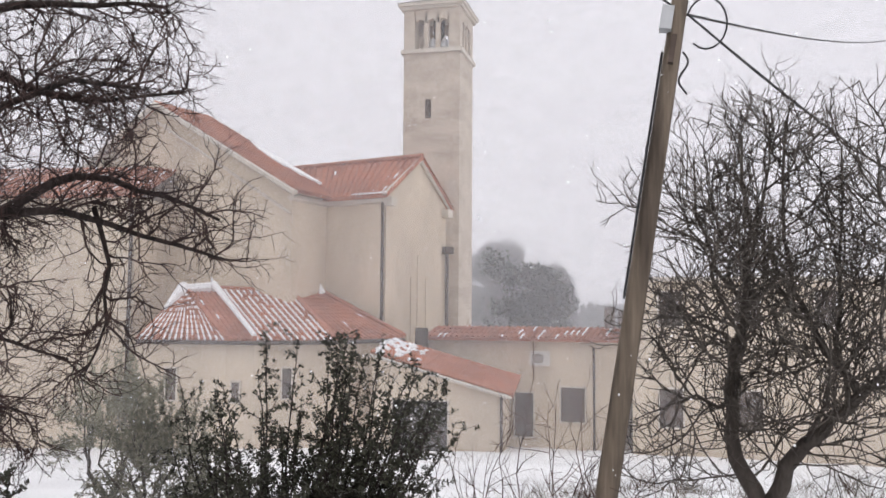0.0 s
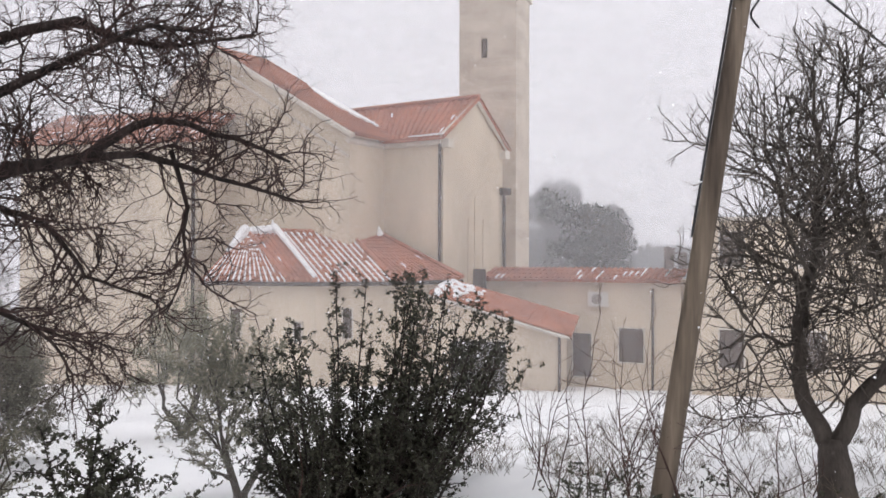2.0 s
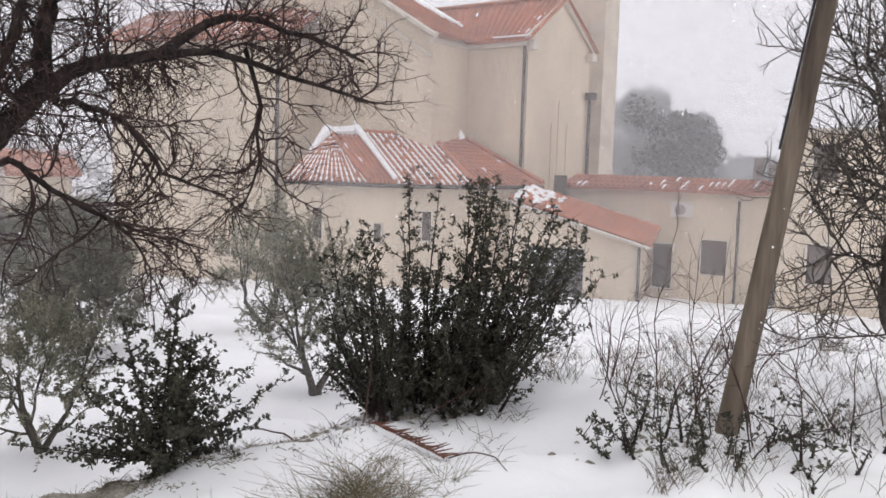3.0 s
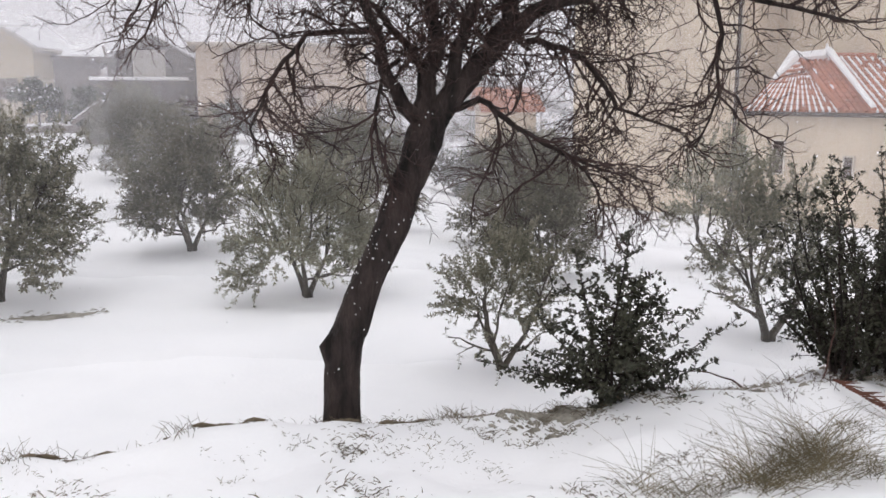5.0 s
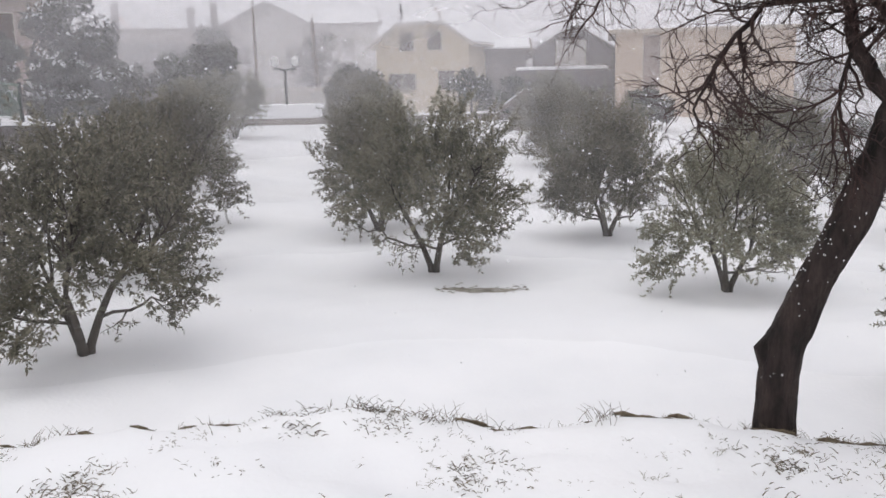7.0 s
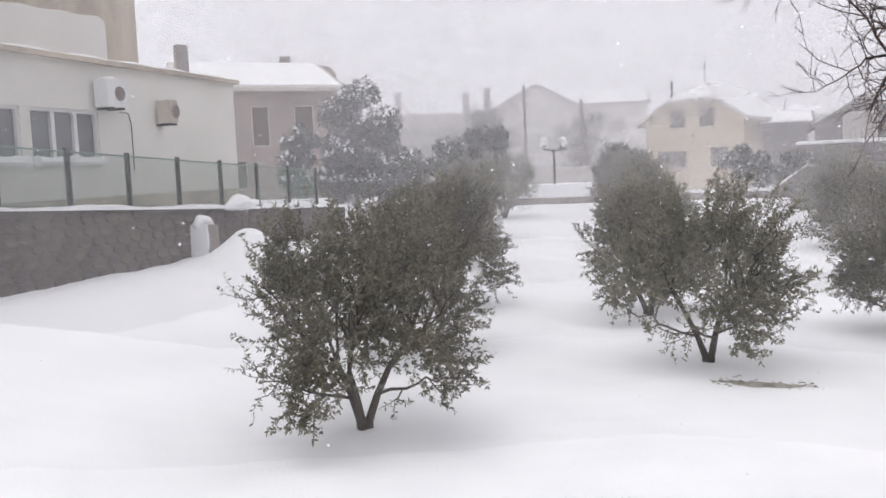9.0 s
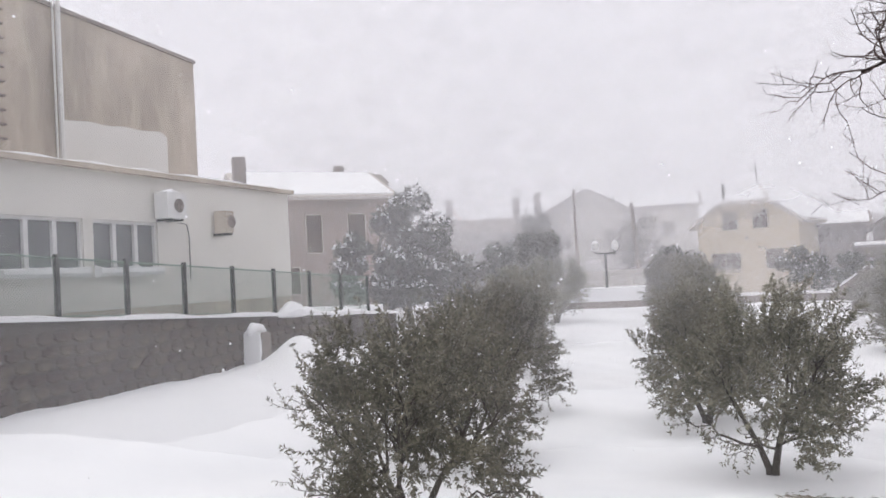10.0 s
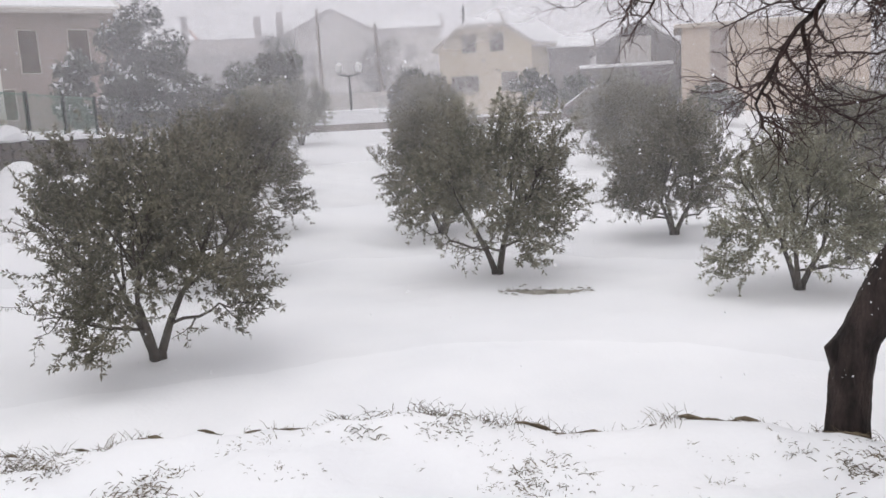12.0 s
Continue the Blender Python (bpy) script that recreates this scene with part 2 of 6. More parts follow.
# ---- mesh helpers ----
class Geo:
    """Vertices and faces gathered for one mesh."""

    def __init__(self):
        self.v, self.f = [], []

    def add(self, verts, faces):
        k = len(self.v)
        self.v.extend(tuple(p) for p in verts)
        self.f.extend(tuple(i + k for i in f) for f in faces)
        return self

    def box(self, c, size, turn=0.0, m=None):
        x, y, z = (s / 2 for s in size)
        t = m or (Matrix.Translation(c) @ Matrix.Rotation(turn, 4, "Z"))
        pts = [t @ Vector(p) for p in ((-x, -y, -z), (x, -y, -z), (x, y, -z), (-x, y, -z), (-x, -y, z), (x, -y, z), (x, y, z), (-x, y, z))]
        return self.add(pts, [(3, 2, 1, 0), (4, 5, 6, 7), (0, 1, 5, 4), (1, 2, 6, 5), (2, 3, 7, 6), (3, 0, 4, 7)])

    def prism(self, plan, z0, z1):
        """An upright prism over a plan, given counter-clockwise."""
        n = len(plan)
        self.add([(x, y, z0) for x, y in plan] + [(x, y, z1) for x, y in plan],
                 [tuple(range(n - 1, -1, -1)), tuple(range(n, 2 * n))] + [(i, (i + 1) % n, n + (i + 1) % n, n + i) for i in range(n)])
        return self

    def slab(self, pts, thick):
        """A flat plate: its upper outline, counter-clockwise from above, and its depth downwards."""
        n = len(pts)
        low = [(p[0], p[1], p[2] - thick) for p in pts]
        self.add(list(pts) + low, [tuple(range(n)), tuple(range(2 * n - 1, n - 1, -1))] + [(i, n + i, n + (i + 1) % n, (i + 1) % n) for i in range(n)])
        return self

    def tube(self, path, radii, sides=6, caps=True):
        pts = [Vector(p) for p in path]
        if len(pts) < 2:
            return self
        rings = []
        ref = None
        for i, p in enumerate(pts):
            d = (pts[min(i + 1, len(pts) - 1)] - pts[max(i - 1, 0)])
            d = d.normalized() if d.length > 1e-9 else Vector((0, 0, 1))
            if ref is None:
                ref = d.orthogonal().normalized()
            ref = (ref - d * ref.dot(d))
            ref = ref.normalized() if ref.length > 1e-6 else d.orthogonal().normalized()
            o = d.cross(ref)
            r = radii[i] if hasattr(radii, "__len__") else radii
            rings.append([p + (ref * math.cos(a) + o * math.sin(a)) * r for a in (2 * math.pi * k / sides for k in range(sides))])
        faces = []
        for i in range(len(rings) - 1):
            for k in range(sides):
                a, b = i * sides + k, i * sides + (k + 1) % sides
                faces.append((a, b, b + sides, a + sides))
        if caps:
            faces.append(tuple(range(sides - 1, -1, -1)))
            faces.append(tuple((len(rings) - 1) * sides + k for k in range(sides)))
        return self.add([p for ring in rings for p in ring], faces)

    def gnarled(self, path, radii, sides, seed, amp):
        """A trunk with lengthwise ridges and burrs."""
        rng = random.Random(seed)
        pts, rad = [], []
        for i in range(len(path) - 1):
            for k in range(5):
                t = k / 5
                pts.append(Vector(path[i]).lerp(Vector(path[i + 1]), t))
                rad.append(radii[i] + (radii[i + 1] - radii[i]) * t)
        pts.append(Vector(path[-1])), rad.append(radii[-1])
        k0 = len(self.v)
        self.tube(pts, rad, sides)
        ridge = [rng.gauss(0, 1) for _ in range(sides)]
        for i, p in enumerate(pts):
            ridge = [0.82 * a + 0.5 * rng.gauss(0, 1) for a in ridge]
            for k in range(sides):
                q = Vector(self.v[k0 + i * sides + k])
                self.v[k0 + i * sides + k] = tuple(q + (q - p) * amp * ridge[k])
        return self

    def mesh(self, name, mat, smooth=False):
        me = bpy.data.meshes.new(name)
        me.from_pydata(self.v, [], self.f)
        me.materials.append(mat)
        if smooth:
            me.polygons.foreach_set("use_smooth", [True] * len(me.polygons))
        me.update()
        return me


def part(name, geo, mat, parent, label="", smooth=False, kind=""):
    """Links a Geo as one mesh under a thing or a part, in world places."""
    ob = new(name, geo.mesh(name, mat, smooth))
    ob.parent = parent
    if parent is not None:
        ob.matrix_parent_inverse = parent.matrix_world.inverted()
    if label:
        ob["label"] = label
    if kind:
        ob["kind"] = kind
    return ob


def thing(name, label, category, place=(0, 0, 0), group="", kind=""):
    ob = new(name)
    ob.empty_display_size = 0.2
    ob.matrix_world = Matrix.Translation(place)
    return tagged(ob, label, category, group, kind)


def bearing(deg, r, z=0.0):
    """A place by its bearing (to the left of +y) and range from the plan's origin."""
    a = radians(deg)
    return Vector((-math.sin(a) * r, math.cos(a) * r, z))


def smooth01(a, b, x):
    t = np.clip((x - a) / (b - a), 0, 1)
    return t * t * (3 - 2 * t)


# ---- the ground: field, bank and snow in one sheet ----
EDGE = [(-7.3, -8.0), (-6.6, -0.4), (-6.05, 1.0), (-5.1, 2.9), (-4.05, 4.15), (-3.2, 5.35), (-1.9, 6.7), (-0.7, 8.7), (0.6, 10.3), (3.2, 11.3), (9.0, 11.8), (16.0, 9.0)]
WALL0, WDIR = np.array((-22.0, -0.5)), np.array((0.863, -0.505))


def edge_distance(x, y):
    """Signed distance to the bank's edge, positive on the bank."""
    best = np.full(np.shape(x), 1e9)
    sign = np.ones(np.shape(x))
    for (ax, ay), (bx, by) in zip(EDGE[:-1], EDGE[1:]):
        dx, dy = bx - ax, by - ay
        t = np.clip(((x - ax) * dx + (y - ay) * dy) / (dx * dx + dy * dy), 0, 1)
        d = np.hypot(x - ax - t * dx, y - ay - t * dy)
        s = np.where((x - ax) * dy - (y - ay) * dx > 0, 1.0, -1.0)
        sign = np.where(d < best, s, sign)
        best = np.minimum(d, best)
    return best * sign


def ripple(x, y):
    return (0.035 * np.sin(1.7 * x + 0.6 * y) * np.sin(1.1 * y - 0.4 * x + 1) + 0.018 * np.sin(4.1 * x - 2.3 * y + 2) * np.sin(3.3 * y + 1.2 * x)
            + 0.010 * np.sin(9.0 * x + 5 * y) * np.sin(8.1 * y - 3 * x))


def ground_z(x, y):
    x, y = np.asarray(x, float), np.asarray(y, float)
    r = np.hypot(x, y)
    z = -2.9 * np.clip((r - 9) / 32, 0, 1.15) * smooth01(-6, 16, x + 0.9 * y)
    z = z + 0.9 * smooth01(-15, -36, x) * smooth01(-2, 4, y + 6)
    along = (x - WALL0[0]) * WDIR[0] + (y - WALL0[1]) * WDIR[1]
    off = (x - WALL0[0]) * 0.505 + (y - WALL0[1]) * 0.863
    near_wall = smooth01(6.5, 0.6, off) * smooth01(-9, -3, along)
    z = z + (0.98 - z) * near_wall
    z = z + 0.75 * np.exp(-((x + 20.0) / 1.0) ** 2 - ((y - 0.1) / 0.75) ** 2)
    d = edge_distance(x, y)
    soft = 0.28 + 2.2 * smooth01(-3.2, 0.5, x)
    top = 0.51 + 0.22 * smooth01(-2.2, 1.4, x) + 0.55 * np.clip(1 - r / 5.2, 0, 1)
    bank = smooth01(-soft, soft * 0.5 + 0.1, d)
    z = z * (1 - bank) + top * bank
    rough = 1 + 1.8 * bank
    z = z + bank * (0.016 * np.sin(8.7 * x + 2.1 * y) * np.sin(7.9 * y - 2.2 * x + 1) + 0.010 * np.sin(13.0 * x - 4 * y) * np.sin(12.1 * y + 3 * x))
    return z + ripple(x, y) * rough * np.where(r < 40, 1, 0.4)


def gz(x, y):
    return float(ground_z(x, y))


fine = np.arange(-13, 9.01, 0.14)
xs = np.concatenate([-(27 + np.cumsum(0.3 * 1.12 ** np.arange(53)))[::-1], np.arange(-27, -13.1, 0.3), fine, 9 + np.cumsum(0.2 * 1.12 ** np.arange(58))])
fy = np.arange(-2, 14.01, 0.14)
ys = np.concatenate([-(2 + np.cumsum(0.2 * 1.13 ** np.arange(55)))[::-1], fy, 14 + np.cumsum(0.2 * 1.12 ** np.arange(58))])
GX, GY = np.meshgrid(xs, ys)
GZ = ground_z(GX, GY)
nx, ny = len(xs), len(ys)
me = bpy.data.meshes.new("ground")
idx = np.arange(nx * ny).reshape(ny, nx)
quads = np.stack([idx[:-1, :-1], idx[:-1, 1:], idx[1:, 1:], idx[1:, :-1]], -1).reshape(-1, 4)
me.from_pydata(np.stack([GX, GY, GZ], -1).reshape(-1, 3).tolist(), [], quads.tolist())
me.materials.append(SNOW)
me.polygons.foreach_set("use_smooth", [True] * len(me.polygons))
ground = tagged(new("ground", me), "snow-covered orchard ground with a low bank", "ground", kind="structure")


# ---- church ----
UG, UL = Vector((0.53, 0.848, 0)), Vector((-0.848, 0.53, 0))
EAVE, BASE = 8.4, -3.6


def tiled(geo_t, geo_s, a, b, c, d, step=0.25, rad=0.085, snow=0.0, seed=1, piece=0.42):
    """Barrel tiles in columns from the eave a-b up to the top edge d-c, and snow lying in the grooves."""
    rng = random.Random(seed)
    a, b, c, d = (Vector(p) for p in (a, b, c, d))
    n = max(2, int((b - a).length / step))
    nrm = (b - a).cross(d - a).normalized()
    if nrm.z < 0:
        nrm = -nrm
    for i in range(n + 1):
        u = i / n
        lo, hi = a.lerp(b, u), d.lerp(c, u)
        ln = (hi - lo).length
        if ln < 0.3:
            continue
        k = max(1, int(ln / piece))
        ax = (hi - lo).normalized()
        sd = ax.cross(nrm)
        for j in range(k):
            p, q = lo + ax * (ln * j / k - 0.02), lo + ax * (ln * (j + 1) / k)
            r0, r1 = rad * rng.uniform(0.97, 1.05), rad * 0.86
            vs = []
            for base, r, up in ((p, r0, 0.035), (q, r1, 0.012)):
                for ang in (0, 60, 120, 180):
                    t = radians(ang)
                    vs.append(base + sd * (math.cos(t) * r) + nrm * (math.sin(t) * r * 0.85 + up))
            geo_t.add(vs, [(0, 1, 5, 4), (1, 2, 6, 5), (2, 3, 7, 6), (3, 2, 1, 0)])
            if snow and i < n and rng.random() < snow:
                mid_lo, mid_hi = a.lerp(b, (i + 0.5) / n), d.lerp(c, (i + 0.5) / n)
                s0, s1 = j / k, (j + rng.uniform(0.8, 1.05)) / k
                g0, g1 = mid_lo.lerp(mid_hi, s0) + nrm * 0.03, mid_lo.lerp(mid_hi, min(s1, 1)) + nrm * 0.03
                geo_s.tube([g0, (g0 + g1) / 2 + nrm * 0.015, g1], [0.045, 0.06 * rng.uniform(0.7, 1.15), 0.04], 5)
    geo_t.slab([a, b, c, d] if (b - a).cross(d - a).z > 0 else [d, c, b, a], 0.12)


def wall_quad(geo, p, q, z0, z1, thick=0.4, side=1):
    """An upright wall from p to q, its depth to the side away from the viewer."""
    p, q = Vector(p), Vector(q)
    d = (q - p).normalized()
    nrm = Vector((-d.y, d.x, 0)) * thick * side
    geo.add([(p.x, p.y, z0), (q.x, q.y, z0), (q.x + nrm.x, q.y + nrm.y, z0), (p.x + nrm.x, p.y + nrm.y, z0),
             (p.x, p.y, z1), (q.x, q.y, z1), (q.x + nrm.x, q.y + nrm.y, z1), (p.x + nrm.x, p.y + nrm.y, z1)],
            [(3, 2, 1, 0), (4, 5, 6, 7), (0, 1, 5, 4), (1, 2, 6, 5), (2, 3, 7, 6), (3, 0, 4, 7)])


def up(v, z):
    return Vector((v[0], v[1], z))


church = thing("church", "beige limewashed church with red tiled roofs and bell tower", "church", (-4, 42, BASE))
C1 = Vector((-0.335, 40.0, 0))
W_T = 5.55
INN = C1 + UL * 3.34
NAV = INN - UG * 2.58
C2 = C1 + UG * W_T
APX = C1 + UG * (W_T / 2)
# transept with a gable end
g = Geo()
back = UL * 12
g.add([up(C1, BASE), up(C2, BASE), up(C2 + back, BASE), up(C1 + back, BASE), up(C1, EAVE), up(C2, EAVE), up(C2 + back, EAVE), up(C1 + back, EAVE), up(APX, 10.35), up(APX + back, 10.35)],
      [(0, 1, 5, 8, 4), (1, 2, 6, 5), (2, 3, 7, 9, 6), (3, 0, 4, 7), (4, 8, 9, 7), (8, 5, 6, 9)])
part("wall", g, PLASTER, church)
gt, gs = Geo(), Geo()
ov = UL * -0.25
o2 = UG * -0.35
tiled(gt, gs, up(C1 + ov + o2, EAVE - 0.1), up(INN + UL * 1.0 + o2, EAVE - 0.1), up(APX + UL * 7, 10.5), up(APX + ov, 10.5), snow=0.03, seed=2)
tiled(gt, gs, up(C2 + ov - o2, EAVE - 0.1), up(C2 + UL * 6 - o2, EAVE - 0.1), up(APX + UL * 6, 10.5), up(APX + ov, 10.5), snow=0.05, seed=3)
gt.tube([up(APX + ov, 10.58), up(APX + UL * 7.5, 10.58)], 0.13, 8)
part("roof", gt, TILE, church)
gs.tube([up(C1 + ov + o2, EAVE + 0.02), up(C1 + UL * 1.7 + o2, EAVE + 0.02)], [0.05, 0.03], 5)
part("roof_snow", gs, SNOW, church, "thin patches of snow on tiles", kind="stuff")
# cornices, gable edges, blind gable window, pipes
g = Geo()
for p, q in ((C1 - UG * 0.12, INN), (INN - UL * 0.0, NAV - UG * 0.1)):
    g.tube([up(p, EAVE - 0.28), up(q, EAVE - 0.28)], 0.15, 6)
g.tube([up(C1 - UL * 0.12 - UG * 0.35, EAVE - 0.1), up(APX - UL * 0.12, 10.4), up(C2 - UL * 0.12 + UG * 0.35, EAVE - 0.1)], 0.14, 6)
for s in (0, W_T - 0.25):
    q = C1 + UG * (s + 0.12) - UL * 0.1
    g.box(up(q, EAVE - 0.35), (0.45, 0.5, 0.4), math.atan2(UG.y, UG.x))
part("cornice", g, TRIM, church)
g = Geo()
for s, h0, h1, w in ((2.3, 1.2, 4.6, 0.3), (3.0, 1.2, 5.6, 0.5), (3.7, 1.2, 4.6, 0.3)):
    q = C1 + UG * s - UL * 0.01
    n_ = 8
    arch = [(math.cos(math.pi * k / n_) * w / 2, h1 + math.sin(math.pi * k / n_) * w / 2) for k in range(n_ + 1)] + [(-w / 2, h0), (w / 2, h0)]
    front = [up(q + UG * a - UL * 0.03, z) for a, z in arch]
    rear = [up(q + UG * a + UL * 0.05, z) for a, z in arch]
    m = len(arch)
    g.add(front + rear, [tuple(range(m)), tuple(range(2 * m - 1, m - 1, -1))] + [(k, m + k, m + (k + 1) % m, (k + 1) % m) for k in range(m)])
part("blind_window", g, PLASTER, church, "tall triple blind light in gable")
g = Geo()
g.tube([up(C1 - UG * 0.12 + UL * 0.12, EAVE - 0.3), up(C1 - UG * 0.12 + UL * 0.12, 0.6)], 0.075, 8)
part("downpipe", g, PIPE, church)
g = Geo()
g.tube([up(C2 - UL * 0.15 - UG * 0.1, EAVE - 2.3), up(C2 - UL * 0.15 - UG * 0.1, 0.2)], 0.09, 8)
g.box(up(C2 - UL * 0.15 - UG * 0.1, EAVE - 2.2), (0.5, 0.5, 0.35), 0.5)
part("downpipe", g, PIPE, church)
# nave with its gable end
NW = 17.0
NL = NAV + UL * NW
NA = NAV + UL * (NW / 2)
NAPX = 13.25
nb = UG * 3.2
g = Geo()
g.add([up(NAV, BASE), up(NL, BASE), up(NL + nb, BASE), up(NAV + nb, BASE), up(NAV, EAVE + 0.1), up(NL, EAVE + 0.1), up(NL + nb, EAVE + 0.1), up(NAV + nb, EAVE + 0.1), up(NA, NAPX), up(NA + nb, NAPX)],
      [(1, 0, 4, 8, 5), (0, 3, 7, 4), (2, 1, 5, 6), (3, 2, 6, 9, 7), (4, 7, 9, 8), (5, 8, 9, 6)])
part("wall", g, PLASTER, church)
gt, gs = Geo(), Geo()
f1, e1 = UG * -0.3, UL * -0.4
tiled(gt, gs, up(NAV + f1 + e1, EAVE), up(NAV + e1 + UG * 3.3, EAVE), up(NA + UG * 3.3, NAPX + 0.15), up(NA + f1, NAPX + 0.15), snow=0.0, seed=5)
gt.slab([up(NL + f1 - e1, EAVE), up(NA + f1, NAPX + 0.15), up(NA + UG * 3.3, NAPX + 0.15), up(NL - e1 + UG * 3.3, EAVE)], 0.12)
part("roof", gt, TILE, church)
g = Geo()
g.tube([up(NAV + f1 + e1, EAVE - 0.12), up(NA + f1, NAPX + 0.02), up(NL + f1 - e1, EAVE - 0.12)], 0.16, 6)
g.tube([up(NAV + f1 * 0.4, EAVE - 1.0), up(NA + f1 * 0.4, NAPX - 0.85)], 0.07, 6)
part("cornice", g, TRIM, church)
g = Geo()
rr_ = (NAPX - EAVE) / (NW / 2 + 0.4)
for s0, s1, w0, w1 in ((0.9, 1.8, 0.15, 0.7), (1.8, 3.0, 0.7, 1.0), (3.0, 4.2, 1.0, 0.8), (4.2, 5.4, 0.8, 0.15)):
    q0, q1 = NAV + e1 + UL * (s0 + 0.4), NAV + e1 + UL * (s1 + 0.4)
    z0_, z1_ = EAVE + rr_ * (s0 + 0.4) + 0.2, EAVE + rr_ * (s1 + 0.4) + 0.2
    g.slab([up(q1 + UG * 3.35, z1_), up(q0 + UG * 3.35, z0_), up(q0 + UG * (3.35 - w0), z0_), up(q1 + UG * (3.35 - w1), z1_)], 0.14)
part("roof_snow", g, SNOW, church, "drift of snow along roof", kind="stuff")
# side block left of the nave's gable
LB0, LB1 = Vector((-11.6, 40.3, 0)), Vector((-20.6, 42.0, 0))
ld = (LB1 - LB0).normalized()
ln_ = Vector((-ld.y, ld.x, 0))
if ln_.y < 0:
    ln_ = -ln_
g = Geo()
g.prism([(LB1.x, LB1.y), (LB0.x, LB0.y), (LB0 + ln_ * 6).to_2d()[:], (LB1 + ln_ * 6).to_2d()[:]], BASE, 8.2)
part("wall", g, PLASTER, church)
gt, gs = Geo(), Geo()
tiled(gt, gs, up(LB1 + ld * 0.3 - ln_ * 0.35, 8.2), up(LB0 - ld * 0.3 - ln_ * 0.35, 8.2), up(LB0 - ld * 0.3 + ln_ * 4, 10.2), up(LB1 + ld * 0.3 + ln_ * 4, 10.2), snow=0.12, seed=6)
part("roof", gt, TILE, church)
part("roof_snow", gs, SNOW, church, kind="stuff")
g = Geo()
q = LB0 - ln_ * 0.12 + ld * 0.15
g.tube([up(q, 8.0), up(q, -2.6)], 0.085, 8)
part("downpipe", g, PIPE, church)
g = Geo()
g.box(up(NAV + UL * 1.9 - UG * 0.02, 3.0), (0.1, 0.1, 2.0))
part("lightning_rod", g, PIPE, church)

# sacristy: low polygonal wing with a hipped roof
A, E1, B, Cc, D = (Vector(p) for p in ((-10.48, 37.15, 1.83), (-6.72, 36.59, 1.82), (-5.48, 35.99, 1.83), (-2.34, 36.53, 1.86), (0.54, 38.7, 1.92)))
P1, P1b, T2, P2 = (Vector(p) for p in ((-9.46, 40.92, 4.0), (-8.1, 40.6, 4.02), (-4.71, 40.93, 3.92), (-3.28, 41.47, 3.86)))
sac = thing("sacristy", "low beige church wing with snow-streaked red tiled roof", "building", bearing(8, 38, BASE))
g = Geo()
ins = lambda p: up(p * (1 + 0.35 / p.to_2d().length), p.z)
plan = [ins(p) for p in (A, E1, B, Cc, D)]
g.prism([(p.x, p.y) for p in plan] + [(P2.x, P2.y), (P1.x, P1.y)], BASE, 1.9)
part("wall", g, PLASTER, sac)
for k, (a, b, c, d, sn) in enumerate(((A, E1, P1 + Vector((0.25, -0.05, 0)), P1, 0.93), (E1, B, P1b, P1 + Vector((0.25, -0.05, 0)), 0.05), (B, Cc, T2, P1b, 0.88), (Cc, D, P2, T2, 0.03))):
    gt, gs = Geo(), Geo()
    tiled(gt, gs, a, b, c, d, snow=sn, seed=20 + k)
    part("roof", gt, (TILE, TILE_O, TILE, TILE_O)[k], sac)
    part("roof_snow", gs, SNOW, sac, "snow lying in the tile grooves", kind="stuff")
g = Geo()
for p, q in ((E1, P1), (B, P1b), (Cc, T2), (D, P2)):
    g.tube([p + Vector((0, 0, 0.1)), q + Vector((0, 0, 0.12))], 0.11, 7)
g.tube([P1 + Vector((0, 0, 0.05)), P1b + Vector((0, 0, 0.05)), T2 + Vector((0, 0, 0.05)), P2 + Vector((0, 0, 0.05))], 0.12, 7)
part("ridge", g, TILE, sac)
g = Geo()
g.tube([B + Vector((0, -0.03, 0.2)), B.lerp(P1b, 0.5) + Vector((0, -0.1, 0.24)), P1b + Vector((0, -0.1, 0.25))], [0.1, 0.12, 0.16], 7)
g.tube([A.lerp(P1, 0.55) + Vector((0, -0.1, 0.05)), P1 + Vector((0, -0.2, 0.1))], [0.08, 0.3], 8)
g.tube([P1 + Vector((0, -0.1, 0.0)), P1b + Vector((0, -0.1, 0.05))], [0.24, 0.28], 8)
for p, hgt in ((P1b, 0.55), (P2, 0.45)):
    g.tube([p + Vector((0, -0.1, 0)), p + Vector((-0.05, -0.1, hgt * 0.5)), p + Vector((-0.1, -0.1, hgt))], [0.22, 0.11, 0.02], 7)
part("roof_snow", g, SNOW, sac, "blown snow haze crest along the hip")
g = Geo()
g.tube([A + Vector((0, 0, -0.1)), E1 + Vector((0, 0, -0.1)), B + Vector((0, 0, -0.1)), Cc + Vector((0, 0, -0.1)), D + Vector((0, 0, -0.1))], 0.09, 6)
part("gutter", g, PIPE, sac)


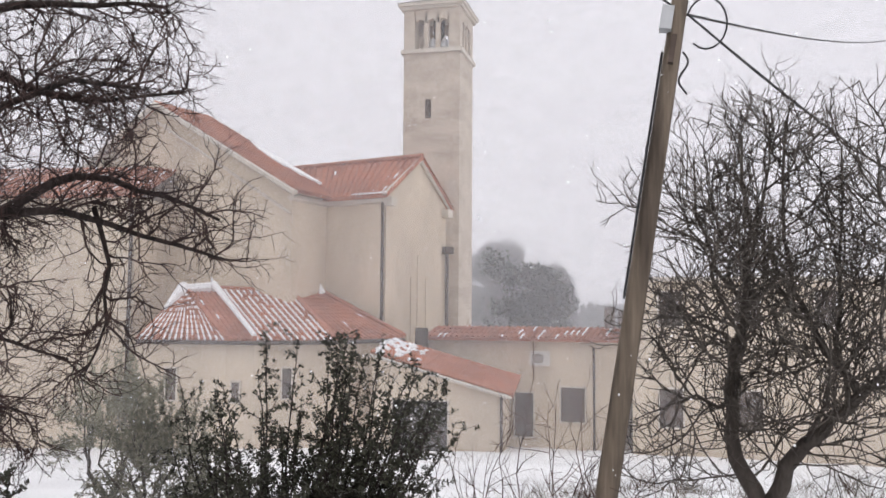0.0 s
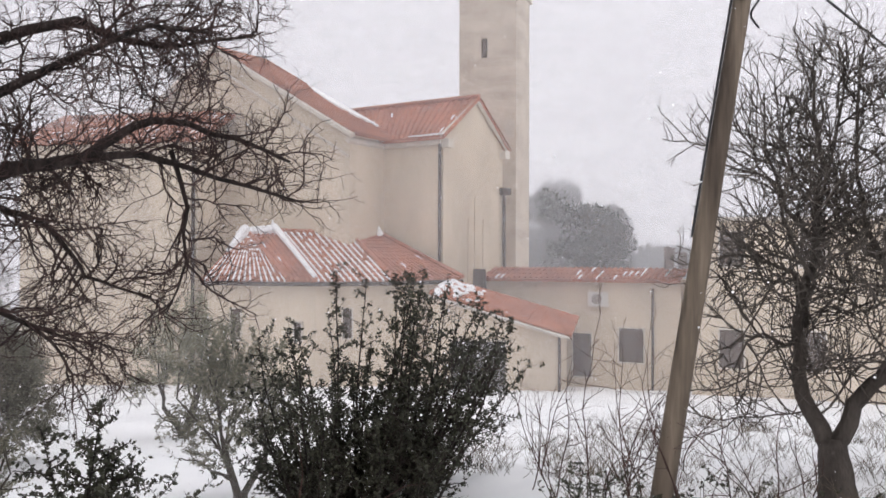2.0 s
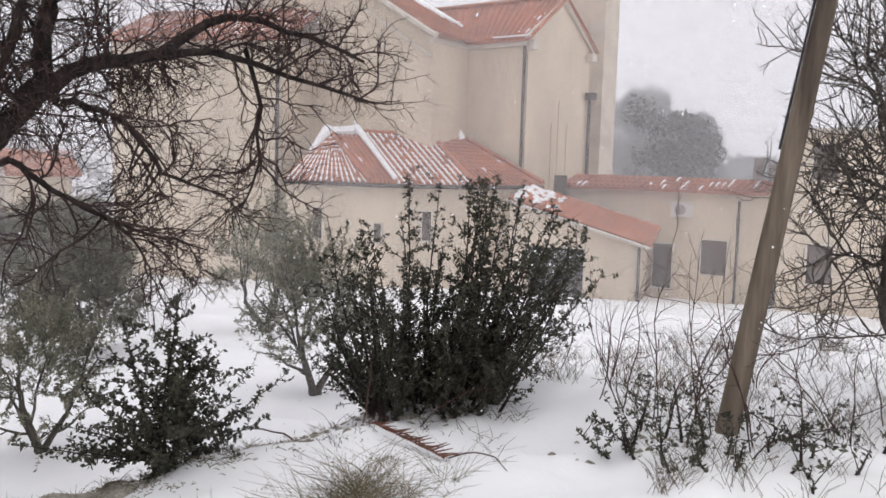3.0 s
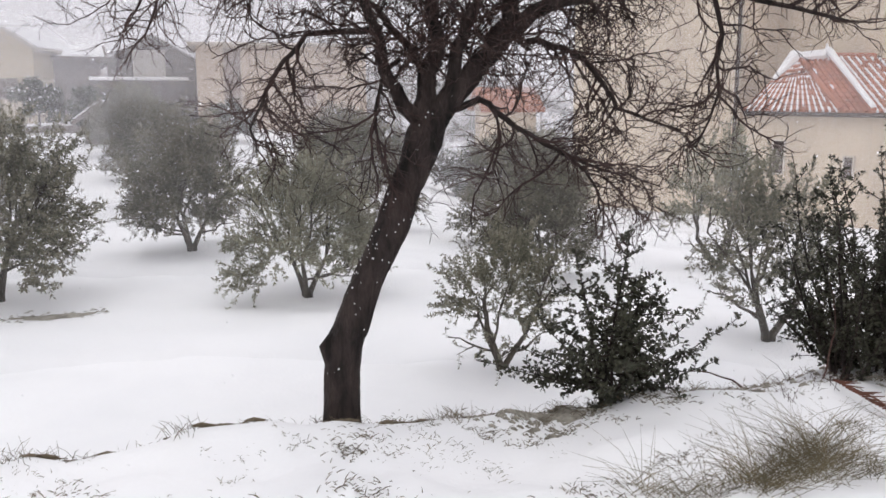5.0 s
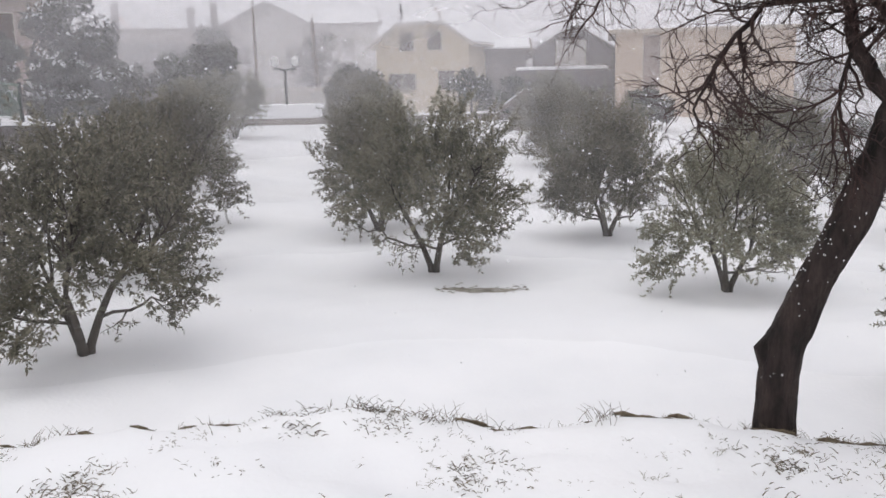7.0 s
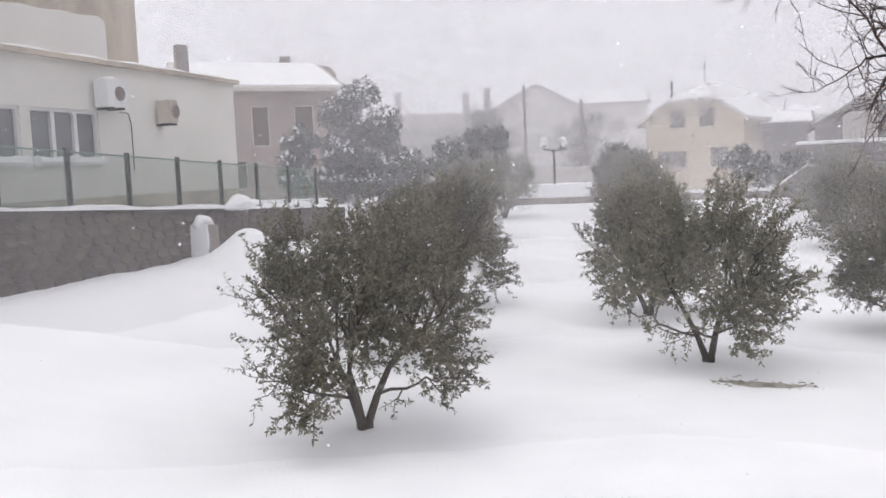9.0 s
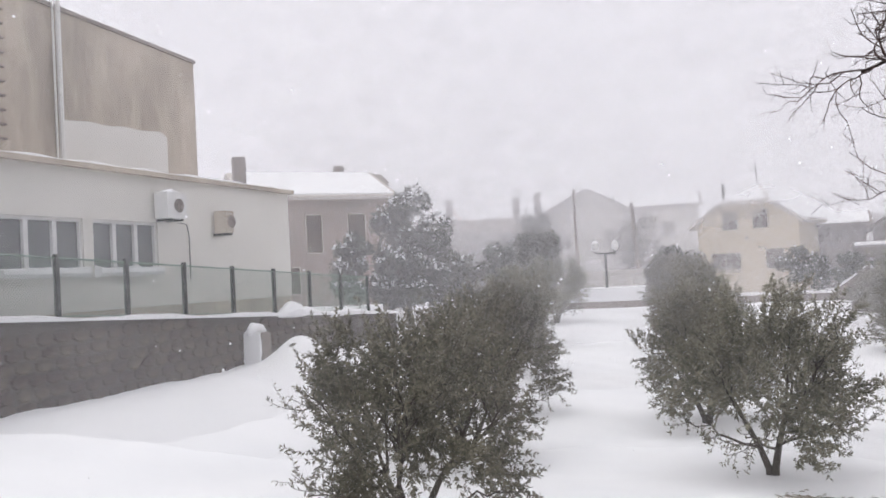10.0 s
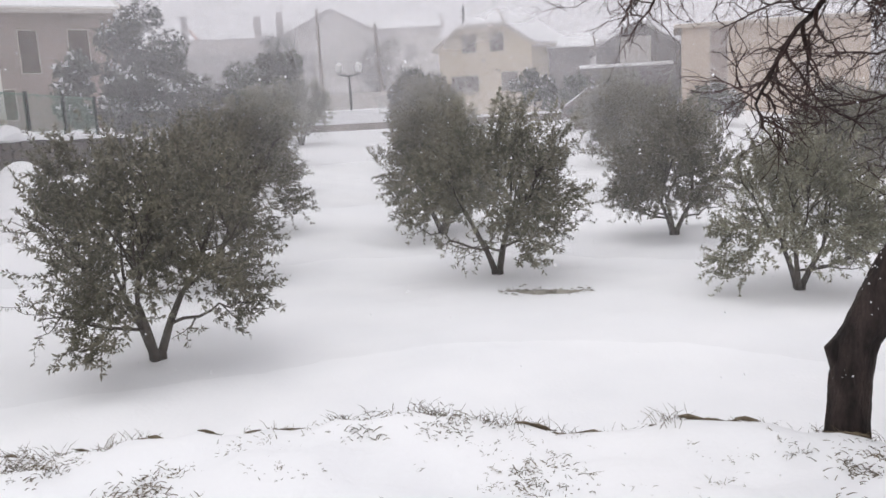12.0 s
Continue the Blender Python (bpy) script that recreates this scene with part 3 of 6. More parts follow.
def opening(parent, az0, az1, e0, e1, p, q, name="window", mat=DARK, frame_w=0.06, eye=2.88, out=0.05):
    """A window or door in the wall p-q, between two bearings and two elevations seen from the bank."""
    p, q = Vector(p), Vector(q)
    d = (q - p)

    def hit(az):
        w = bearing(az, 1)
        t = (p.x * w.y - p.y * w.x) / (d.y * w.x - d.x * w.y)
        return p + d * t
    a, b = hit(az0), hit(az1)
    m_, ln = (a + b) / 2, (b - a).to_2d().length
    r = m_.to_2d().length
    z0, z1 = eye + r * math.tan(radians(e0)), eye + r * math.tan(radians(e1))
    ang = math.atan2(d.y, d.x)
    nrm = Vector((-d.y, d.x, 0)).normalized()
    if nrm.dot(m_) > 0:
        nrm = -nrm
    f = Geo()
    c = up(m_ + nrm * out, (z0 + z1) / 2)
    h = z1 - z0
    for s in (-1, 1):
        f.box(c + Vector((math.cos(ang), math.sin(ang), 0)) * s * (ln / 2), (frame_w, 0.1, h + frame_w), ang)
        f.box(c + Vector((0, 0, s * h / 2)), (ln, 0.1, frame_w), ang)
    w_ = part(name, f, TRIM, parent)
    pn = Geo().box(c - nrm * 0.02, (ln, 0.06, h), ang)
    part("pane" if name == "window" else "leaf", pn, mat, w_)
    return c, ang, ln, h, nrm


opening(sac, 13.98, 13.3, -5.3, -3.3, plan[0], plan[1], mat=SHUTTER)
opening(sac, 6.95, 6.3, -5.3, -3.35, plan[2], plan[3], mat=SHUTTER)
opening(sac, 10.0, 9.45, -5.5, -4.2, plan[1], plan[2], mat=SHUTTER)

# bell tower
tower = thing("bell_tower", "square beige stone bell tower with arched openings", "tower", (2, 47, BASE))
TM = Vector((3.36, 45.9, 0))
TU, TV = Vector((-0.954, 0.30, 0)), Vector((0.30, 0.954, 0))
TW = 3.1
tang = math.atan2(TU.y, TU.x)
tc = TM + TU * (TW / 2) + TV * (TW / 2)
g = Geo()
g.box(up(tc, (BASE + 17.0) / 2), (TW, TW, 17.0 - BASE), tang)
part("shaft", g, STONE_T, tower)
g = Geo()
g.box(up(tc, 17.05), (TW + 0.28, TW + 0.28, 0.22), tang)
part("sill_course", g, TRIM, tower)
g = Geo()
g.box(up(tc, 19.45), (TW + 0.3, TW + 0.3, 0.18), tang)
g.box(up(tc, 19.61), (TW + 0.55, TW + 0.55, 0.18), tang)
part("cornice", g, TRIM, tower)
# belfry: corner piers, mullions and arches round an open room
g = Geo()
for fx in (-1, 1):
    for fy_ in (-1, 1):
        g.box(up(tc + TU * fx * (TW / 2 - 0.3) + TV * fy_ * (TW / 2 - 0.3), 18.25), (0.6, 0.6, 2.25), tang)
for axis, other in ((TU, TV), (TV, TU)):
    for s in (-1, 1):
        for k in (-0.32, 0.32):
            q = tc + other * s * (TW / 2 - 0.16) + axis * k
            g.box(up(q, 17.85), (0.24, 0.24, 1.5), tang)
        for k in (-0.64, 0.0, 0.64):
            q = tc + other * s * (TW / 2 - 0.16) + axis * k
            for j in range(8):
                a0, a1 = math.pi * j / 8, math.pi * (j + 1) / 8
                r0 = 0.21
                pts = []
                for dd in (-0.15, 0.15):
                    for aa, top in ((a0, 0), (a1, 0), (a1, 1), (a0, 1)):
                        side = math.cos(aa) * r0 if not top else 0.32 - 0.64 * (j + (aa == a1)) / 8
                        pts.append(up(q + axis * side + other * dd, 18.6 + (math.sin(aa) * r0 if not top else 0.76)))
                g.add(pts, [(0, 1, 2, 3), (7, 6, 5, 4), (0, 4, 5, 1), (2, 6, 7, 3)])
part("belfry", g, STONE_T, tower)
# Added dark block: its colour stands for the shade inside the bell room.
g = Geo().box(up(tc, 18.25), (0.5, 0.5, 2.2), tang)
part("belfry_core", g, DARK, tower)
g = Geo()
for k in (-0.05, 0.6):
    q = tc - TV * (TW / 2 - 0.45) - TU * k
    g.tube([up(q, 17.85), up(q, 17.7), up(q, 17.45), up(q, 17.3)], [0.06, 0.16, 0.2, 0.27], 10)
part("bell", g, BOXGREY, tower, "small pale bells hanging in arches")
g = Geo()
hw = TW / 2 + 0.3
cr = [up(tc + TU * sx * hw + TV * sy * hw, 19.71) for sx, sy in ((-1, -1), (1, -1), (1, 1), (-1, 1))]
g.add(cr + [up(tc, 20.5)], [(0, 1, 4), (1, 2, 4), (2, 3, 4), (3, 0, 4), (3, 2, 1, 0)])
part("roof", g, HOUSE_G, tower)
g = Geo()
g.tube([up(tc, 20.4), up(tc, 22.3)], 0.05, 6)
g.tube([up(tc - TU * 0.55, 21.6), up(tc + TU * 0.55, 21.6)], 0.05, 6)
part("cross", g, PIPE, tower)
g = Geo().box(up(TM + TU * (TW * 0.55) - TV * 0.01, 13.9), (0.3, 0.14, 1.0), tang)
part("slit_window", g, SHUTTER, tower)
part("wall_plaque", Geo().box(up(TM + TU * 0.35 - TV * 0.02, 9.6), (0.5, 0.08, 0.9), tang), TRIM, tower)

# long wing with a tiled coping
wing = thing("church_wing", "long low beige wing with tile coping, beside church", "building", (4, 38, BASE))
WA, WB = bearing(-2.3, 39.6), bearing(-14.6, 37.0)
g = Geo()
wall_quad(g, WA, WB, BASE, 1.95, 3.0, 1)
part("wall", g, PLASTER, wing)
gt, gs = Geo(), Geo()
wn_ = Vector((-(WB - WA).y, (WB - WA).x, 0)).normalized()
tiled(gt, gs, up(WA - wn_ * 0.3, 1.95), up(WB - wn_ * 0.3, 1.95), up(WB + wn_ * 1.3, 2.4), up(WA + wn_ * 1.3, 2.4), snow=0.16, seed=30)
part("roof", gt, TILE, wing)
part("roof_snow", gs, SNOW, wing, kind="stuff")
opening(wing, -7.9, -9.15, -7.6, -4.8, WA, WB, "door", SHUTTER)
opening(wing, -10.8, -12.4, -6.65, -4.45, WA, WB, "window", SHUTTER)
g = Geo()
q = bearing(-12.9, 37.2)
g.tube([up(q, 1.6), up(q, -2.6)], 0.05, 6)
part("downpipe", g, PIPE, wing)
g = Geo()
q = bearing(-13.9, 37.6)
g.box(up(q, 2.85), (0.35, 0.35, 0.9))
g.box(up(q + Vector((0.55, 0, 0)), 2.75), (0.3, 0.3, 0.7))
part("chimney", g, HOUSE_G, wing)
acw = thing("air_conditioner", "white outdoor air conditioner unit on church wing", "air conditioner", bearing(-9.5, 37.6, 1.0), group="air conditioners")
c0 = bearing(-9.5, 37.75, 1.12)
part("casing", Geo().box(c0, (0.85, 0.35, 0.6), -0.2), HOUSE_W, acw)
part("fan_grille", Geo().tube([c0 + Vector((-0.1, -0.17, 0)), c0 + Vector((-0.1, -0.21, 0))], 0.22, 14), HOUSE_G, acw)

# shed with a garage door
shed = thing("shed", "beige rendered shed with orange tiled lean-to roof", "shed", bearing(-4, 35, BASE))
SA, SB = bearing(1.2, 35.0), bearing(-7.1, 34.2)
sn_ = Vector((-(SB - SA).y, (SB - SA).x, 0)).normalized()
ZA, ZB = 1.35, -0.1
g = Geo()
g.add([up(SA, BASE), up(SB, BASE), up(SB + sn_ * 3.4, BASE), up(SA + sn_ * 3.4, BASE), up(SA, ZA), up(SB, ZB), up(SB + sn_ * 3.4, ZB + 0.4), up(SA + sn_ * 3.4, ZA + 0.3)],
      [(3, 2, 1, 0), (4, 5, 6, 7), (0, 1, 5, 4), (1, 2, 6, 5), (2, 3, 7, 6), (3, 0, 4, 7)])
part("wall", g, PLASTER, shed)
gt, gs = Geo(), Geo()
sd_ = (SB - SA).normalized()
tiled(gt, gs, up(SB + sd_ * 0.45 - sn_ * 0.3, ZB - 0.02), up(SB + sd_ * 0.45 + sn_ * 3.6, ZB + 0.42), up(SA + sn_ * 3.6, ZA + 0.5), up(SA - sn_ * 0.3, ZA + 0.12), snow=0.02, seed=31)
part("roof", gt, TILE_O, shed)
g = Geo()
r3 = random.Random(33)
for k in range(46):
    u, v = r3.uniform(0.1, 2.1) * r3.uniform(0.5, 1), r3.uniform(-0.2, 3.4)
    z = ZA + 0.13 - 0.21 * u + 0.09 * v
    a = SA + sd_ * u + sn_ * v
    big = 1.3 - 0.45 * u
    g.tube([up(a - sn_ * 0.3 * big, z), up(a, z + 0.05 * big), up(a + sn_ * 0.3 * big + sd_ * 0.1, z)], [0.04, 0.12 * big, 0.04], 8)
part("roof_snow", g, SNOW, shed, "drifted snow on upper roof")
g = Geo().tube([up(SA - sn_ * 0.36, ZA - 0.02), up(SB + sd_ * 0.4 - sn_ * 0.36, ZB - 0.12)], 0.07, 6)
part("bargeboard", g, TRIM, shed)
opening(shed, -0.1, -3.7, -8.6, -5.4, SA, SB, "garage_door", DARK)
g = Geo().tube([up(SB - sn_ * 0.08, ZB - 0.1), up(SB - sn_ * 0.08, BASE + 0.5)], 0.06, 6)
part("downpipe", g, PIPE, shed)
tarp = thing("water_tank", "small snow-topped tank standing behind shed", "tank", bearing(-2.0, 39.2, 1.4))
part("tank", Geo().tube([bearing(-1.9, 39.3, 0.3), bearing(-1.9, 39.3, 1.5), bearing(-1.9, 39.3, 2.35)], [0.3, 0.32, 0.28], 10), PIPE, tarp)

# house behind the bare tree
rh = thing("house", "pale rendered two-storey house with dark windows", "house", bearing(-20, 36, BASE))
RA, RB = bearing(-15.3, 35.5), bearing(-34, 37)
g = Geo()
wall_quad(g, RA, RB, BASE, 4.3, 7.0, 1)
part("wall", g, PLASTER, rh)
for az0, az1, e0, e1 in ((-16.9, -18.4, -0.6, 1.6), (-16.9, -18.4, -6.8, -4.4), (-21.5, -23, -0.6, 1.6), (-21.5, -23, -6.8, -4.4), (-26, -27.5, -0.6, 1.6)):
    opening(rh, az0, az1, e0, e1, RA, RB, "window", SHUTTER)
g = Geo()
rn = Vector((-(RB - RA).y, (RB - RA).x, 0)).normalized()
g.slab([up(RA - rn * 0.15, 4.42), up(RB - rn * 0.15, 4.42), up(RB + rn * 7.1, 4.42), up(RA + rn * 7.1, 4.42)][::1], 0.16)
part("parapet", g, TRIM, rh)


# ---- hall with its tall block ----
HK, HD = Vector((-24.8, -0.1, 0)), Vector((0.863, -0.505, 0))
HN = Vector((0.505, 0.863, 0))
hang = math.atan2(HD.y, HD.x)
hall = thing("hall", "white rendered single-storey hall with plastic windows", "building", (-18, -5, 1.5))
HT = 5.26
HLEN = 22.0


def hall_hit(az, off=0.0):
    w = bearing(az, 1)
    p = HK + HN * off
    t = (p.x * w.y - p.y * w.x) / (HD.y * w.x - HD.x * w.y)
    return t


cuts = [(5.46, 7.38, 3), (7.64, 9.67, 3), (9.95, 12.6, 4)]
WZ0, WZ1 = 3.27, 4.29
g = Geo()
s0 = 0.0
for a, b, n in cuts:
    g.box(up(HK + HD * ((s0 + a) / 2) - HN * 0.15, (1.5 + HT) / 2), (a - s0, 0.3, HT - 1.5), hang)
    g.box(up(HK + HD * ((a + b) / 2) - HN * 0.15, (1.5 + WZ0) / 2), (b - a, 0.3, WZ0 - 1.5), hang)
    g.box(up(HK + HD * ((a + b) / 2) - HN * 0.15, (WZ1 + HT) / 2), (b - a, 0.3, HT - WZ1), hang)
    s0 = b
g.box(up(HK + HD * ((s0 + HLEN) / 2) - HN * 0.15, (1.5 + HT) / 2), (HLEN - s0, 0.3, HT - 1.5), hang)
g.box(up(HK - HN * 3.15 + HD * 0.15, (1.5 + HT) / 2), (0.3, 5.7, HT - 1.5), hang)
g.box(up(HK - HN * 6 + HD * (HLEN / 2), (1.5 + HT) / 2), (HLEN, 0.3, HT - 1.5), hang)
g.box(up(HK + HD * (HLEN / 2) - HN * 3, 2.0), (HLEN - 0.7, 5.3, 0.1), hang)
part("wall", g, HALLW, hall)
g = Geo().box(up(HK + HD * (HLEN / 2) - HN * 3, HT + 0.05), (HLEN + 0.2, 6.3, 0.1), hang)
part("roof", g, BLOCKW, hall)
rng = random.Random(4)
g = Geo()
for k in range(40):
    s = k * 0.25
    g.tube([up(HK + HD * s - HN * 0.15, HT + 0.12), up(HK + HD * (s + 0.3) - HN * 0.15, HT + 0.12)], [0.05 + 0.04 * math.sin(k * 0.5) ** 2, 0.05 + 0.04 * math.sin((k + 1) * 0.5) ** 2], 7)
q = HK + HD * (hall_hit(108.8)) - HN * 0.8
g.tube([up(q - HD * 1.6, HT + 0.05), up(q - HD * 0.5, HT + 0.2), up(q, HT + 0.35), up(q + HD * 1.5, HT + 0.3)], [0.05, 0.25, 0.4, 0.5], 10)
part("roof_snow", g, SNOW, hall, "rim of snow along flat roof edge")
for a, b, n in cuts:
    fr = Geo()
    w = (b - a) / n
    m_ = HK + HD * ((a + b) / 2) - HN * 0.1
    fr.box(up(m_, WZ1 - 0.03), (b - a, 0.1, 0.07), hang)
    fr.box(up(m_, WZ0 + 0.03), (b - a, 0.1, 0.07), hang)
    for k in range(n + 1):
        fr.box(up(HK + HD * (a + k * w) - HN * 0.1, (WZ0 + WZ1) / 2), (0.1, 0.1, WZ1 - WZ0), hang)
    wdw = part("window", fr, PVC, hall, "white plastic window frame")
    for k in range(n):
        part("pane", Geo().box(up(HK + HD * (a + (k + 0.5) * w) - HN * 0.13, (WZ0 + WZ1) / 2), (w - 0.1, 0.02, WZ1 - WZ0 - 0.1), hang), GLASS, wdw)
    sill = Geo()
    for k in range(8):
        u0, u1 = a + (b - a) * k / 8, a + (b - a) * (k + 1) / 8
        sill.tube([up(HK + HD * u0 + HN * 0.08, WZ0 - 0.02), up(HK + HD * u1 + HN * 0.08, WZ0 - 0.02)], [rng.uniform(0.07, 0.12), rng.uniform(0.07, 0.12)], 7)
    part("sill_snow", sill, SNOW, hall, "snow lying on window sill")
part("plinth", Geo().box(up(HK + HD * 6.0 + HN * 0.012, 2.2), (11.9, 0.03, 0.6), hang), BLOCKW, hall, "grey stained plinth")
for s, z0, z1, wid, lab in ((5.3, 4.36, 4.92, 0.66, "white snow-topped air conditioner unit on hall wall"), (3.36, 4.1, 4.62, 0.3, "small rusty air conditioner unit on hall wall")):
    c0 = up(HK + HD * s + HN * 0.25, (z0 + z1) / 2)
    ac = thing("air_conditioner", lab, "air conditioner", c0, group="air conditioners")
    part("casing", Geo().box(c0, (wid, 0.34, z1 - z0), hang), PVC if wid > 0.6 else BLOCKW, ac)
    rim = Geo()
    for rr in (0.06, 0.1, 0.145):
        ring = [c0 + HN * 0.18 - HD * 0.05 + HD * rr * math.cos(t) + Vector((0, 0, rr * math.sin(t))) for t in np.linspace(0, 2 * math.pi, 17)]
        rim.tube(ring, 0.012, 4)
    rim.tube([c0 + HN * 0.165 - HD * 0.05, c0 + HN * 0.172 - HD * 0.05], 0.155, 16)
    part("fan_grille", rim, HOUSE_G, ac)
    br = Geo()
    for k in (-0.25, 0.25):
        br.box(c0 + HD * k * wid + Vector((0, 0, -(z1 - z0) / 2 - 0.03)) - HN * 0.05, (0.04, 0.45, 0.05), hang)
    part("bracket", br, FENCE, ac)
    if wid > 0.6:
        part("cable", Geo().tube([c0 - HD * 0.35 + Vector((0, 0, -0.35)) - HN * 0.1, c0 - HD * 0.75 + Vector((0, 0, -0.36)) - HN * 0.18, c0 - HD * 0.85 + Vector((0, 0, -0.6)) - HN * 0.2, c0 - HD * 0.85 + Vector((0, 0, -1.6)) - HN * 0.2], 0.013, 6), FENCE, ac)
        part("snow_cap", Geo().tube([c0 + HD * -0.3 + Vector((0, 0, 0.26)), c0 + Vector((0, 0, 0.28)), c0 + HD * 0.3 + Vector((0, 0, 0.26))], [0.05, 0.1, 0.05], 8), SNOW, ac)

block = thing("tall_block", "tall stained windowless rendered block with iron ladder", "building", (-24, -6, 1.5))
BR = bearing(95.65, 27.4)
BD = Vector((0.905, -0.425, 0)).normalized()
BN = Vector((0.425, 0.905, 0)).normalized()
bang = math.atan2(BD.y, BD.x)
BTOP = 9.5
s_y = 8.12
g = Geo().box(up(BR + BD * (s_y / 2) - BN * 4, (1.5 + BTOP) / 2), (s_y, 8, BTOP - 1.5), bang)
part("wall", g, BLOCKW, block)
g = Geo().box(up(BR + BD * (s_y + 6) - BN * 4.15, (1.5 + BTOP) / 2 + 0.6), (12, 8, BTOP - 0.3), bang)
part("wall", g, BLOCKY, block, "yellowed taller wing of block")
g = Geo().box(up(BR + BD * (s_y / 2) - BN * 4, BTOP + 0.05), (s_y + 0.1, 8.1, 0.1), bang)
part("coping", g, HOUSE_G, block)
g = Geo().box(up(BR - BD * 0.25 - BN * 0.5, BTOP - 1.0), (0.5, 0.3, 0.35), bang)
part("gutter_end", g, HOUSE_G, block)
sa, sb = 1.55, 5.85
g = Geo()
npts = 14
topz = [7.2 - 0.018 * k + 0.02 * math.sin(k * 1.3) for k in range(npts + 1)]
top = [BR + BD * (sa + (sb - sa) * k / npts) + BN * 0.012 for k in range(npts + 1)]
g.add([up(p, 5.0) for p in top] + [up(p, z - (0.12 if k == 0 else 0)) for k, (p, z) in enumerate(zip(top, topz))], [(k, k + 1, npts + 2 + k, npts + 1 + k) for k in range(npts)])
part("paint_patch", g, HALLP, block, "lighter repainted patch on wall")
g = Geo()
q = BR + BD * 5.97 + BN * 0.1
g.tube([up(q, BTOP + 0.2), up(q, 5.2)], 0.06, 8)
q2 = BR + BD * 6.12 + BN * 0.08
g.tube([up(q2, BTOP + 0.2), up(q2, 5.2)], 0.025, 6)
part("downpipe", g, PVC, block)
for k in range(14):
    q = BR + BD * 7.95 + BN * 0.12
    z = 5.9 + k * 0.31
    part("ladder_rung", Geo().tube([up(q - BD * 0.22 - BN * 0.12, z), up(q - BD * 0.22, z), up(q + BD * 0.22, z), up(q + BD * 0.22 - BN * 0.12, z)], 0.025, 5), HOUSE_G, block)

yard = tagged(part("yard", Geo().prism([(-22.0 - 0.505 * 0.5 - 0.863 * 7.2, -0.5 - 0.863 * 0.5 + 0.505 * 7.2), (-22.0 - 0.505 * 0.5 + 0.863 * 16, -0.5 - 0.863 * 0.5 - 0.505 * 16), (-22.0 - 0.505 * 14 + 0.863 * 16, -0.5 - 0.863 * 14 - 0.505 * 16), (-22.0 - 0.505 * 14 - 0.863 * 7.2, -0.5 - 0.863 * 14 + 0.505 * 7.2)], 0.0, 2.02), SNOW, None), "snow-covered raised yard behind retaining wall", "yard", kind="structure")

# ---- retaining wall with a fence ----
rw = thing("retaining_wall", "dark fieldstone retaining wall with snow-covered top", "wall", (-18, -3, 0.5), kind="structure")
W0, WD, WN = Vector((-22.0, -0.5, 0)), Vector((0.863, -0.505, 0)), Vector((0.505, 0.863, 0))
S0, S1 = -7.2, 16.0


def wtop(s):
    return 2.07 + 0.049 * s


wang = math.atan2(WD.y, WD.x)
g = Geo()
for k in range(24):
    a, b = S0 + (S1 - S0) * k / 24, S0 + (S1 - S0) * (k + 1) / 24
    p, q = W0 + WD * a - WN * 0.05, W0 + WD * b - WN * 0.05
    g.add([up(p, -0.5), up(q, -0.5), up(q - WN * 0.5, -0.5), up(p - WN * 0.5, -0.5), up(p, wtop(a)), up(q, wtop(b)), up(q - WN * 0.5, wtop(b)), up(p - WN * 0.5, wtop(a))],
          [(4, 5, 6, 7), (0, 1, 5, 4), (1, 2, 6, 5), (2, 3, 7, 6), (3, 0, 4, 7)])
part("core", g, MORTAR, rw)
g = Geo()
rng = random.Random(8)
for k in range(60):
    a, b = S0 + (S1 - S0) * k / 60, S0 + (S1 - S0) * (k + 1) / 60
    h0, h1 = 0.07 + 0.035 * math.sin(k * 0.7) + 0.012 * math.sin(k * 2.1), 0.07 + 0.035 * math.sin((k + 1) * 0.7) + 0.012 * math.sin((k + 1) * 2.1)
    vs = []
    for s, h in ((a, h0), (b, h1)):
        c0 = W0 + WD * s
        vs += [up(c0 + WN * 0.04, wtop(s) - 0.01), up(c0 + WN * 0.03, wtop(s) + h * 0.7), up(c0 - WN * 0.15, wtop(s) + h), up(c0 - WN * 0.8, wtop(s) + h), up(c0 - WN * 0.8, wtop(s) - 0.2)]
    g.add(vs, [(i, i + 5, i + 6, i + 1) for i in range(4)])
for s, h, w in ((-0.9, 0.28, 0.7), (-1.6, 0.18, 0.7), (-4, 0.15, 1.2)):
    c0 = W0 + WD * s - WN * 0.1
    g.tube([up(c0 - WD * w, wtop(s)), up(c0 - WD * w * 0.4, wtop(s) + h * 0.4), up(c0, wtop(s) + h * 0.5), up(c0 + WD * w, wtop(s))], [0.05, h * 0.7, h * 0.8, 0.05], 9)
part("snow_cap", g, SNOW, rw)
rng = random.Random(18)
stone_meshes = []
for k in range(8):
    g = Geo()
    w, h = rng.uniform(0.28, 0.46), rng.uniform(0.19, 0.25)
    outl = [(math.cos(t) * w / 2 * rng.uniform(0.86, 1.05), math.sin(t) * h / 2 * rng.uniform(0.86, 1.08)) for t in [math.pi * 2 * i / 8 + 0.39 for i in range(8)]]
    outl = [(max(-w / 2, min(w / 2, x * 1.25)), max(-h / 2, min(h / 2, z * 1.25))) for x, z in outl]
    vs = [(x, 0.0, z) for x, z in outl] + [(x * 0.82, 0.035 + rng.uniform(-0.01, 0.015), z * 0.8) for x, z in outl]
    g.add(vs, [(i, i + 8, (i + 1) % 8 + 8, (i + 1) % 8) for i in range(8)] + [tuple(range(15, 7, -1))])
    stone_meshes.append(g.mesh("stone", STONE))
count = 0
